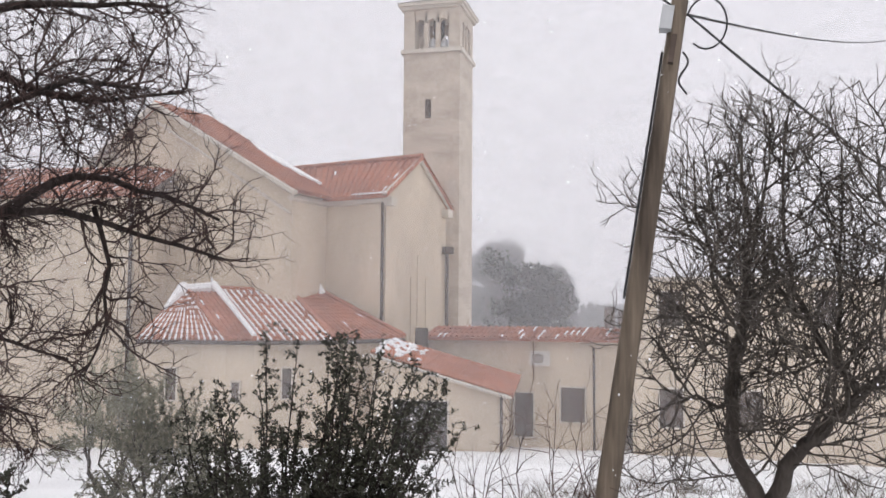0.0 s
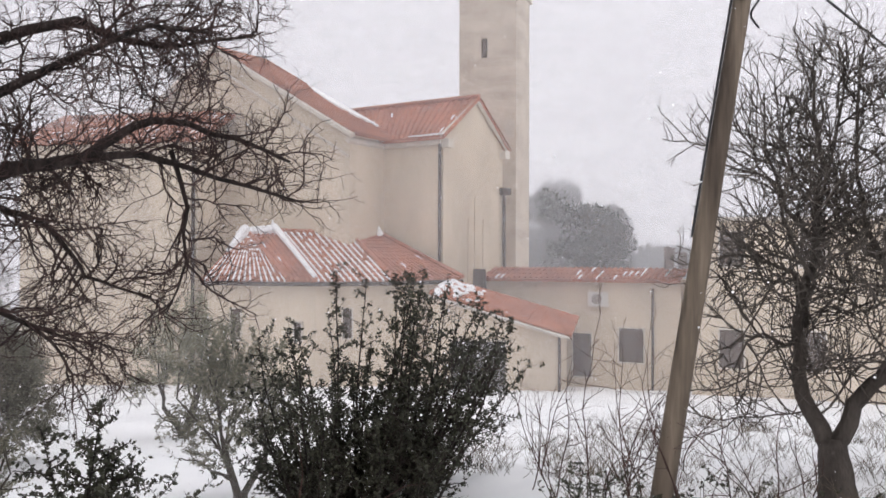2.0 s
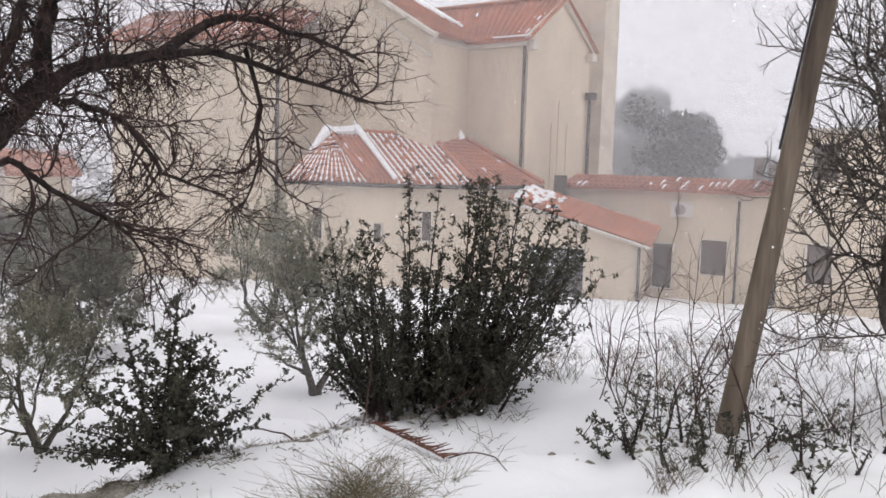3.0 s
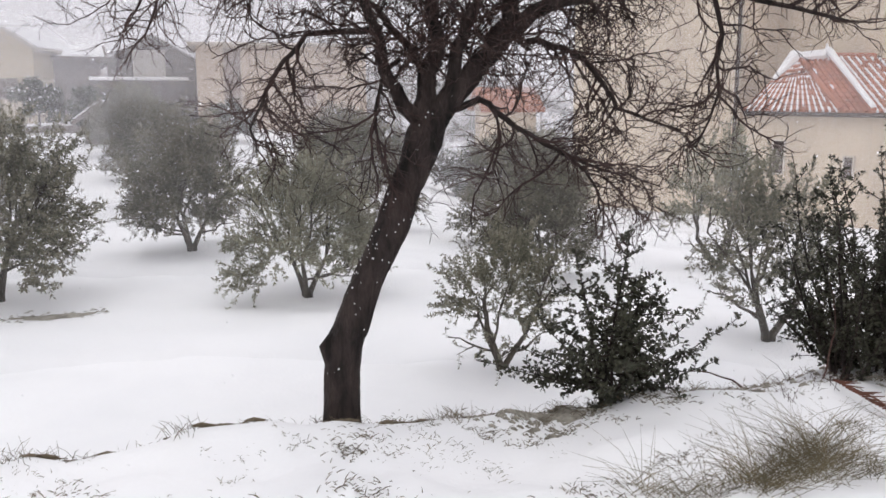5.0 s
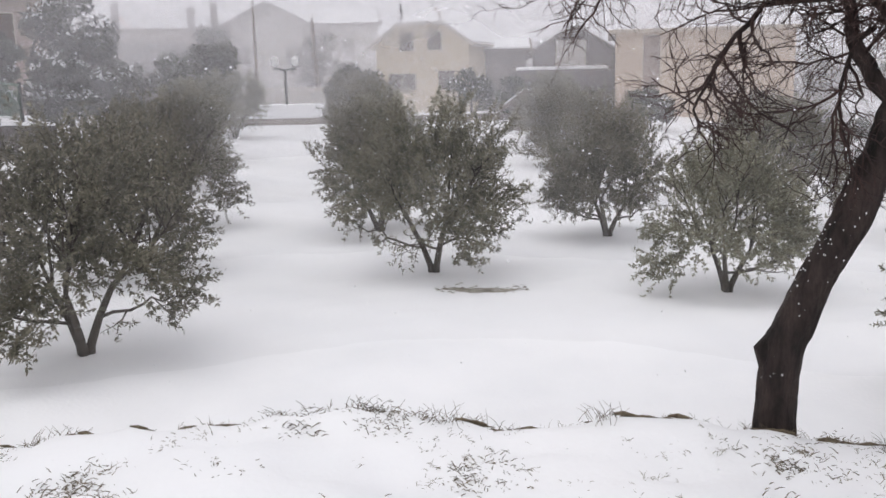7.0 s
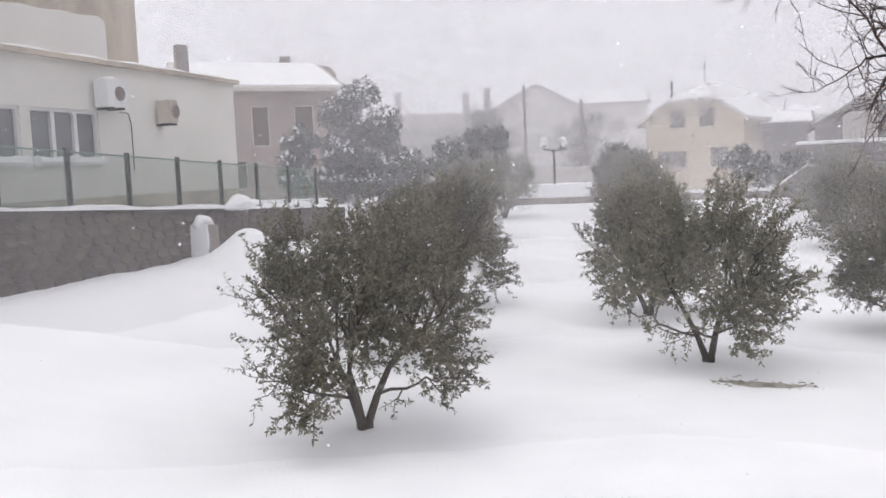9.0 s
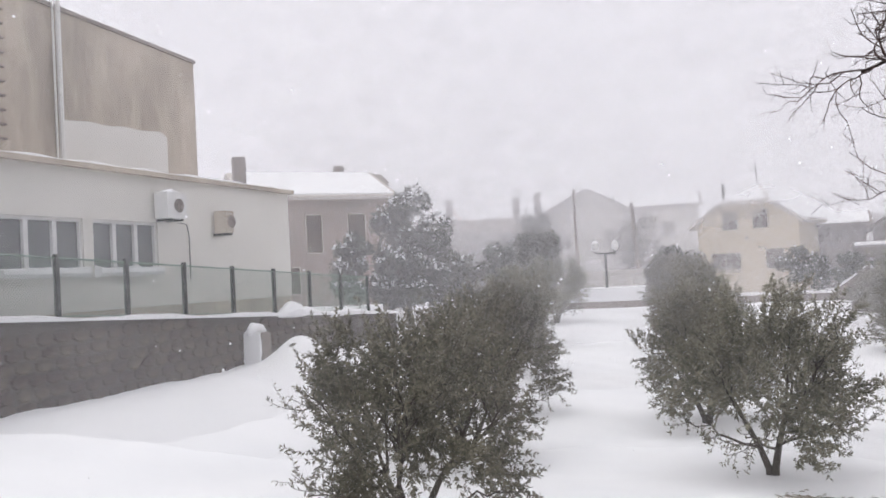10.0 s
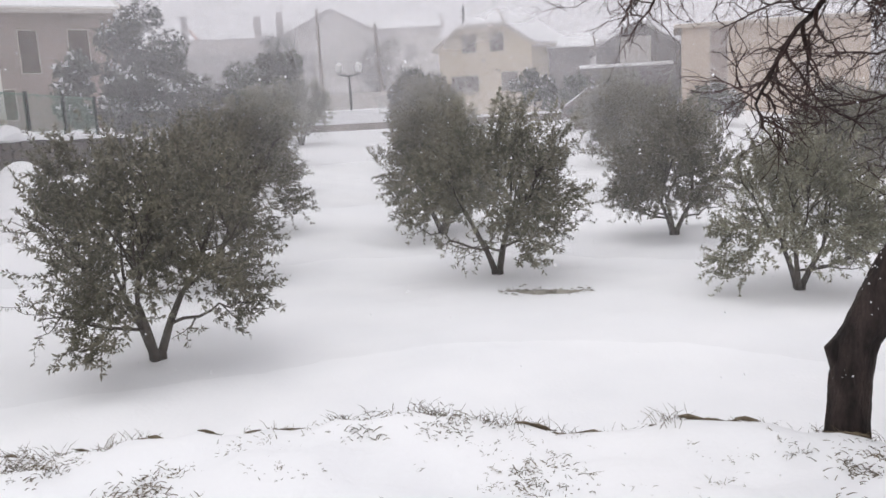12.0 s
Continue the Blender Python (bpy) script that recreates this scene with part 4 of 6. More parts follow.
for row in range(8):
    s = -3.5 + rng.uniform(0, 0.2)
    while s < 12.5 and count < 300:
        z = 0.62 + row * 0.215
        c0 = W0 + WD * s - WN * 0.05
        if z < wtop(s) - 0.08 and z > gz(c0.x + WN.x * 0.2, c0.y + WN.y * 0.2) - 0.15:
            o = new("stone", stone_meshes[rng.randrange(8)])
            o.parent = rw
            o.matrix_parent_inverse = rw.matrix_world.inverted()
            o.matrix_world = Matrix.Translation(up(c0, z + rng.uniform(-0.02, 0.02))) @ Matrix.Rotation(wang, 4, "Z") @ Matrix.Rotation(rng.uniform(-0.12, 0.12), 4, "Y")
            count += 1
        s += rng.uniform(0.34, 0.46)
fence = thing("fence", "dark green wire mesh panel fence on retaining wall", "fence", (-18, -3, 2.3))
FH = 1.12
posts = [1.27 + 1.75 * k for k in range(-4, 8)]
for k, s in enumerate(posts):
    c0 = W0 + WD * s - WN * 0.3
    p_ = Geo().box(up(c0, wtop(s) + FH / 2), (0.09, 0.07, FH + 0.1), wang)
    part("post", p_, FENCE, fence)
for a, b in zip(posts[:-1], posts[1:]):
    pa, pb = W0 + WD * (a + 0.03) - WN * 0.3, W0 + WD * (b - 0.03) - WN * 0.3
    za, zb = wtop(a) + 0.08, wtop(b) + 0.08
    g = Geo()
    g.tube([up(pa, za + FH - 0.1), up(pb, zb + FH - 0.1)], 0.018, 5)
    g.tube([up(pa, za), up(pb, zb)], 0.012, 5)
    ln = (pb - pa).length
    hh = FH - 0.1
    n = 26
    for k in range(-int(n * hh / ln), n):
        for sgn in (1, -1):
            u0, u1 = k / n, k / n + hh / ln
            v0, v1 = 0.0, 1.0
            if u0 < 0:
                v0, u0 = -u0 * ln / hh, 0
            if u1 > 1:
                v1, u1 = v1 - (u1 - 1) * ln / hh, 1
            if v1 <= v0:
                continue
            q0, q1 = (u0, v0), (u1, v1)
            if sgn < 0:
                q0, q1 = (u0, 1 - v0), (u1, 1 - v1)
            g.tube([up(pa.lerp(pb, q0[0]), za + (zb - za) * q0[0] + hh * q0[1]), up(pa.lerp(pb, q1[0]), za + (zb - za) * q1[0] + hh * q1[1])], 0.0035, 3, caps=False)
    part("mesh_panel", g, MESH, fence)
c0 = bearing(92.5, 21.0)
pillar = thing("gate_pillar", "short snow-plastered stone gate pillar", "pillar", up(c0, 0.8))
part("shaft", Geo().box(up(c0, 1.25), (0.42, 0.5, 1.0), wang), HOUSE_G, pillar)
g = Geo()
for k in range(6):
    g.box(up(c0 + WD * (0.235 + 0.012 * math.sin(k * 2.1)) + WN * 0.012 * math.cos(k * 1.7), 0.78 + 0.18 * k), (0.07, 0.5, 0.182), wang)
part("snow_face", g, SNOW, pillar, "wind-packed snow on one face")
part("snow_cap", Geo().tube([up(c0 + WD * 0.32, 1.74), up(c0 + WD * 0.12, 1.86), up(c0 - WD * 0.12, 1.8), up(c0 - WD * 0.28, 1.73)], [0.08, 0.13, 0.15, 0.1], 9), SNOW, pillar, smooth=True)


# ---- village beyond the orchard ----
def house(name, label, az, r, width, depth, z0, zeave, zridge, turn, wall, roof_mat, wins=(), ridge_along=True, snow=True, hip=0.0, chim=(), eave=0.4):
    """A house with its front centre at a bearing; wins: (u, z, w, h, material) on the front; ridge_along: ridge parallel to the front."""
    c = bearing(az, r)
    ax = Matrix.Rotation(turn, 3, "Z") @ Vector((-c.y, c.x, 0)).normalized() * -1
    n = Vector((-ax.y, ax.x, 0))
    if n.dot(c) < 0:
        n = -n
    h = thing(name, label, "house", up(c + n * depth / 2, z0))
    ang = math.atan2(ax.y, ax.x)
    a, b = c - ax * width / 2, c + ax * width / 2
    a2, b2 = a + n * depth, b + n * depth
    g = Geo()
    if ridge_along:
        ra, rb = (a + a2) / 2, (b + b2) / 2
        g.add([up(a, z0), up(b, z0), up(b2, z0), up(a2, z0), up(a, zeave), up(b, zeave), up(b2, zeave), up(a2, zeave), up(ra, zridge), up(rb, zridge)],
              [(0, 1, 5, 4), (1, 2, 6, 9, 5), (2, 3, 7, 6), (3, 0, 4, 8, 7), (4, 5, 9, 8), (6, 7, 8, 9)])
        planes = [[up(a - ax * eave - n * eave, zeave), up(b + ax * eave - n * eave, zeave), up(rb + ax * eave, zridge + 0.1), up(ra - ax * eave, zridge + 0.1)],
                  [up(ra - ax * eave, zridge + 0.1), up(rb + ax * eave, zridge + 0.1), up(b2 + ax * eave + n * eave, zeave), up(a2 - ax * eave + n * eave, zeave)]]
    else:
        ra, rb = (a + b) / 2, (a2 + b2) / 2
        k = hip
        m0, m1 = a.lerp(ra, 1 - k), b.lerp(ra, 1 - k)
        zm = zeave + (zridge - zeave) * (1 - k)
        rf = ra.lerp(rb, 0.28 * (k > 0))
        g.add([up(a, z0), up(b, z0), up(b2, z0), up(a2, z0), up(a, zeave), up(b, zeave), up(b2, zeave), up(a2, zeave), up(m0, zm), up(m1, zm), up(rb, zridge)],
              [(0, 1, 5, 9, 8, 4) if k else (0, 1, 5, 9, 4), (1, 2, 6, 5), (2, 3, 7, 10, 6), (3, 0, 4, 7)])
        e = n * -eave
        planes = [[up(a - ax * eave + e, zeave - 0.1), up(m0 + e, zm + 0.1), up(rf + (e if not k else Vector()), zridge + 0.1), up(rb - e, zridge + 0.1), up(a2 - ax * eave - e, zeave - 0.1)],
                  [up(b + ax * eave + e, zeave - 0.1), up(b2 + ax * eave - e, zeave - 0.1), up(rb - e, zridge + 0.1), up(rf + (e if not k else Vector()), zridge + 0.1), up(m1 + e, zm + 0.1)]]
        if k:
            planes.append([up(m0 + e, zm + 0.1), up(m1 + e, zm + 0.1), up(rf, zridge + 0.1)])
    part("wall", g, wall, h)
    g = Geo()
    for pl in planes:
        g.slab(pl, 0.18)
    part("roof", g, roof_mat, h)
    if snow:
        g = Geo()
        for pl in planes:
            cc = sum(pl, Vector()) / len(pl)
            g.slab([cc.lerp(p, 0.93) + Vector((0, 0, 0.07)) for p in pl], 0.06)
        part("roof_snow", g, SNOW, h)
    for u, z, w, hh, mt in wins:
        p = c + ax * u - n * 0.03
        f = Geo().box(up(p, z), (w + 0.08, 0.1, hh + 0.08), ang)
        wd = part("window", f, TRIM, h)
        part("pane", Geo().box(up(p - n * 0.04, z), (w, 0.06, hh), ang), mt, wd)
    for u, v, zt in chim:
        part("chimney", Geo().box(up(c + ax * u + n * v, (zeave + zt) / 2), (0.55, 0.55, zt - zeave), ang), HOUSE_G, h)
    return h, c, ax, n


S_ = SHUTTER
h, c, ax, n = house("house", "pale ochre two-storey house with snowy clipped gable roof", 61.75, 55, 6.0, 8, 0.5, 5.0, 7.2, -0.38, HOUSE_Y, HOUSE_W,
      [(-0.95, 5.12, 0.9, 1.05, S_), (0.85, 5.12, 0.85, 1.05, S_), (-1.75, 2.75, 0.85, 0.95, S_), (-0.85, 2.75, 0.85, 0.95, S_), (1.6, 2.8, 1.0, 1.1, S_)], ridge_along=False, hip=0.5)
part("antenna", Geo().tube([up(c + n * 2, 6.8), up(c + n * 2, 8.6)], 0.03, 5).tube([up(c + n * 2 - ax * 0.4, 8.2), up(c + n * 2 + ax * 0.4, 8.2)], 0.02, 5), FENCE, h)
part("flue", Geo().tube([up(c - ax * 1.9 + n * 1.5, 5.4), up(c - ax * 1.9 + n * 1.5, 7.5)], 0.09, 6), FENCE, h)
house("house", "grey gabled house with snow-edged porch roof", 52.2, 52, 4.7, 7, 0.3, 4.2, 5.65, 0.05, HOUSE_D, HOUSE_D, [(-0.2, 4.0, 1.6, 1.6, HOUSE_W), (1.2, 2.2, 0.9, 1.1, S_)], ridge_along=False, snow=False)
pr, c, ax, n = house("porch", "flat porch annex with a rim of snow", 53.0, 50.5, 4.6, 1.4, 0.3, 3.2, 3.25, 0.05, HOUSE_D, HOUSE_D, [])
# Tall first strip: dark colour standing for a shaded wall recess, framed as a window.
house("house", "peach rendered flat-roofed apartment house", 44.4, 46, 8.4, 8, 0.0, 5.0, 5.1, 0.1, HOUSE_O, BLOCKW, [(-2.5, 2.9, 0.8, 3.6, HOUSE_P), (1.2, 2.4, 0.8, 1.0, HOUSE_P)], snow=False)
house("house", "low grey building with snow-covered roof", 57.0, 57, 3.6, 6, 0.3, 4.6, 5.3, 0.0, HOUSE_G, HOUSE_G, [])
house("garden_shed", "small garden shed with snow-covered gable roof", 55.2, 36, 1.3, 1.5, 0.4, 1.7, 2.25, 0.0, HOUSE_G, HOUSE_G, [], ridge_along=False)
house("house", "small low house with red tiled roof", 30.0, 47, 2.6, 4, -1.5, 1.7, 2.7, 0.2, PLASTER, TILE, [], snow=False)
house("house", "weathered house behind hall with snowy roof and chimney", 88.2, 41, 6.5, 8, 1.0, 6.7, 8.2, 0.25, HOUSE_P, HOUSE_W, [(-0.4, 5.0, 0.7, 1.7, S_), (1.6, 5.0, 0.8, 1.7, S_), (-1.6, 2.9, 0.9, 1.2, S_)], chim=[(-3.4, 1.5, 8.7)])
house("house", "upper dormer house with broad tiled eaves", 86.8, 48, 3.2, 4, 6.0, 7.9, 8.6, 0.1, HOUSE_G, HOUSE_G, [], snow=False, eave=0.8, chim=[(0, 2, 9.2)])
house("house", "far grey house with a snowy gable line", 71.3, 75, 9.0, 8, 0.8, 7.0, 9.3, 0.1, HOUSE_W, HOUSE_G, [(-2, 5.2, 1.2, 1.5, S_), (2, 5.2, 1.2, 1.5, S_)], ridge_along=False, chim=[(-4, 1, 9.3)])
house("house", "far low grey house with two chimneys", 78.5, 70, 9.0, 8, 0.8, 6.0, 7.2, 0.0, HOUSE_G, HOUSE_G, [(1, 4.2, 1.2, 1.5, S_)], snow=False, chim=[(-2, 3, 9.0), (3.5, 3, 8.8)])
house("house", "far house on the rising street", 67.0, 90, 8.0, 8, 0.8, 8.5, 10.0, 0.0, HOUSE_W, HOUSE_G, [(1, 6.2, 1.2, 1.5, S_)])
house("house", "far pale house with low roof", 56.5, 95, 9.0, 8, 0.8, 6.5, 7.8, 0.2, HOUSE_W, HOUSE_G, [])
house("house", "far brown house with red tiled roof", 82.0, 85, 8.0, 8, 0.8, 7.5, 9.2, 0.2, HOUSE_G, TILE, [])
# the lane's end: low wall, snow bank and fence
lw = thing("garden_wall", "low dark wall across the end of lane", "wall", bearing(71, 43, 0.5), kind="structure")
pa, pb = bearing(75.0, 43), bearing(55, 42)
g = Geo()
wall_quad(g, pa, pb, 0.2, 1.2, 0.3, 1)
part("core", g, HOUSE_G, lw)
pa, pb = bearing(73.5, 52), bearing(66, 52)
g = Geo()
wall_quad(g, pa, pb, 0.2, 2.6, 0.3, 1)
part("core", g, HOUSE_W, lw)
g = Geo()
wall_quad(g, bearing(75.0, 45.5), bearing(66, 45.5), 0.2, 1.75, 3.0, 1)
part("snow_bank", g, SNOW, lw)
lamp = thing("street_lamp", "twin-armed dark street lamp with pale globes", "street lamp", bearing(70.3, 46, 0.5))
lb = bearing(70.3, 46)
part("pole", Geo().tube([up(lb, 0.4), up(lb, 3.5)], 0.07, 8), FENCE, lamp)
la = Vector((-lb.y, lb.x, 0)).normalized()
part("arm", Geo().tube([up(lb - la * 0.55, 3.55), up(lb, 3.45), up(lb + la * 0.55, 3.55)], 0.06, 6), FENCE, lamp)
for s in (-0.5, 0.5):
    part("globe", Geo().tube([up(lb + la * s, 3.65), up(lb + la * s, 3.75), up(lb + la * s, 4.0), up(lb + la * s, 4.15)], [0.05, 0.17, 0.19, 0.05], 10), PVC, lamp)
for az, r, zt, lean, lab in ((68.2, 54, 6.55, 0.3, "leaning wooden utility pole by street"), (72.05, 66, 8.6, 0.02, "tall wooden utility pole by street"), (89.0, 60, 8.5, 0.0, "thin pole behind hall")):
    up_ = thing("utility_pole", lab, "utility pole", bearing(az, r, 0.5), group="far utility poles")
    b0 = bearing(az, r)
    la = Vector((-b0.y, b0.x, 0)).normalized()
    part("pole", Geo().tube([up(b0, 0.2), up(b0 - la * -lean, zt)], [0.14, 0.1], 7), POLEWOOD, up_)
hill = thing("hill", "hazy wooded hill behind village", "hill", bearing(68, 95, 0), kind="structure")
g = Geo()
N1, N2 = 170, 6
vs = []
for i in range(N1 + 1):
    az = 30 + 85 * i / N1
    for j in range(N2 + 1):
        rr = 88 + 5 * j
        zz = (3.0 + 7.5 * math.exp(-((az - 71) / 4.5) ** 2) + 3.4 * math.exp(-((az - 82) / 9.0) ** 2) + 2.2 * math.exp(-((az - 50) / 10.0) ** 2)) * math.sin(math.pi / 2 * min(1, j / N2 + 0.05)) ** 0.7
        vs.append(bearing(az, rr, zz + (0.5 * math.sin(i * 1.7) * math.sin(j * 2) + 0.45 * math.sin(i * 2.9 + 1)) * (j > 1)))
fs = [(i * (N2 + 1) + j, (i + 1) * (N2 + 1) + j, (i + 1) * (N2 + 1) + j + 1, i * (N2 + 1) + j + 1) for i in range(N1) for j in range(N2)]
g.add(vs, fs)
part("slope", g, HILL, hill)


# ---- trees ----
def wander(rng, p, d, length, n, bend, lift, gnarl=0.0):
    """A crooked line from p along d; lift pulls it up (or down, if negative)."""
    pts = [Vector(p)]
    d = Vector(d).normalized()
    for i in range(n):
        d = d + Vector((rng.gauss(0, bend), rng.gauss(0, bend), rng.gauss(0, bend) + lift))
        d.normalize()
        pts.append(pts[-1] + d * (length / n))
    return pts


def branch_out(geo, rng, pts, r0, r1, level, spec, tips=None, shoots=None):
    """A limb as a tube, then its side shoots, level by level. spec[level]: count, length, angle, lift, bend, segments, sides."""
    n = len(pts)
    sides = spec[level]["sides"]
    radii = [r0 + (r1 - r0) * i / (n - 1) for i in range(n)]
    geo.tube(pts, radii, sides, caps=level < 2)
    if level + 1 >= len(spec):
        if tips is not None:
            tips.append(pts)
        return
    s = spec[level + 1]
    total = sum((b - a).length for a, b in zip(pts[:-1], pts[1:]))
    count = max(1, int(s["per_m"] * total * rng.uniform(0.8, 1.2)))
    for k in range(count):
        u = s.get("from", 0.15) + (1 - s.get("from", 0.15)) * (k + rng.random()) / count
        u = min(u, 0.999)
        i = min(int(u * (n - 1)), n - 2)
        f = u * (n - 1) - i
        p = pts[i].lerp(pts[i + 1], f)
        d = (pts[i + 1] - pts[i]).normalized()
        side = d.orthogonal().normalized()
        side.rotate(Matrix.Rotation(rng.uniform(0, 2 * math.pi), 3, d))
        side = (side + Vector((0, 0, s.get("up", 0.0)))).normalized()
        a = radians(rng.gauss(s["angle"], 12))
        nd = d * math.cos(a) + side * math.sin(a)
        ln = s["len"] * rng.uniform(0.55, 1.25) * (1 - 0.45 * u)
        sub = wander(rng, p, nd, ln, s["seg"], s["bend"], s["lift"])
        rr = min(r0 + (r1 - r0) * u, s["r"])
        branch_out(shoots or geo, rng, sub, rr * 0.9, max(rr * s.get("end", 0.35), 0.0018), level + 1, spec, tips)


# bare almond tree on the bank
rng = random.Random(11)
A0 = Vector((-3.73, 4.62, 0))
AX = Vector((0.77, 0.64, 0))
AY = Vector((-0.64, 0.77, 0))


def al(u, v, z):
    """A place by its offset from the almond's base: to the right, away, up (above the eye's foot)."""
    return A0 + AX * u + AY * v + Vector((0, 0, z))


AB = A0 - AX * 0.11
AB.z = gz(AB.x, AB.y) - 0.08


almond = thing("almond_tree", "bare dark almond tree with leaning trunk in snow", "tree", AB)
g = Geo()
trunk = [al(-0.09, 0, AB.z), al(-0.08, 0, 0.6), al(-0.07, 0, 0.8), al(-0.05, 0, 1.0), al(0.03, 0, 1.2), al(0.12, 0, 1.45), al(0.22, 0, 1.66), al(0.3, 0, 1.84), al(0.36, 0.01, 2.03), al(0.45, 0.02, 2.22), al(0.52, 0.03, 2.41), al(0.58, 0.03, 2.6)]
g.gnarled(trunk, [0.16, 0.132, 0.127, 0.128, 0.118, 0.108, 0.11, 0.116, 0.114, 0.114, 0.128, 0.105], 26, 5, 0.055)
g.tube([al(-0.14, -0.02, 0.86), al(-0.165, -0.03, 0.97), al(-0.06, 0.0, 1.1)], [0.05, 0.065, 0.06], 10)
part("trunk", g, BARK, almond, smooth=True)
fl = Geo()
for k in range(230):
    u = rng.random() * (len(trunk) - 1.01)
    i = int(u)
    c = trunk[i].lerp(trunk[i + 1], u - i)
    a = rng.gauss(3.6, 0.9)
    r_ = 0.128 - 0.001 * i
    c = c + AX * math.cos(a) * r_ * 0.95 + AY * math.sin(a) * r_ * 0.95
    s = rng.uniform(0.002, 0.0055)
    fl.tube([c + Vector((0, 0, -s)), c, c + Vector((0, 0, s * 1.5))], [s * 0.3, s, s * 0.4], 5)
part("snow_fleck", fl, SNOW, almond, kind="stuff")
SPEC_A = [dict(sides=9), dict(per_m=11.5, len=0.84, angle=54, lift=-0.012, bend=0.24, seg=8, sides=4, r=0.011, up=0.0),
          dict(per_m=16, len=0.46, angle=54, lift=-0.02, bend=0.32, seg=5, sides=3, r=0.0057),
          dict(per_m=11.0, len=0.16, angle=50, lift=0.03, bend=0.3, seg=2, sides=3, r=0.0034)]
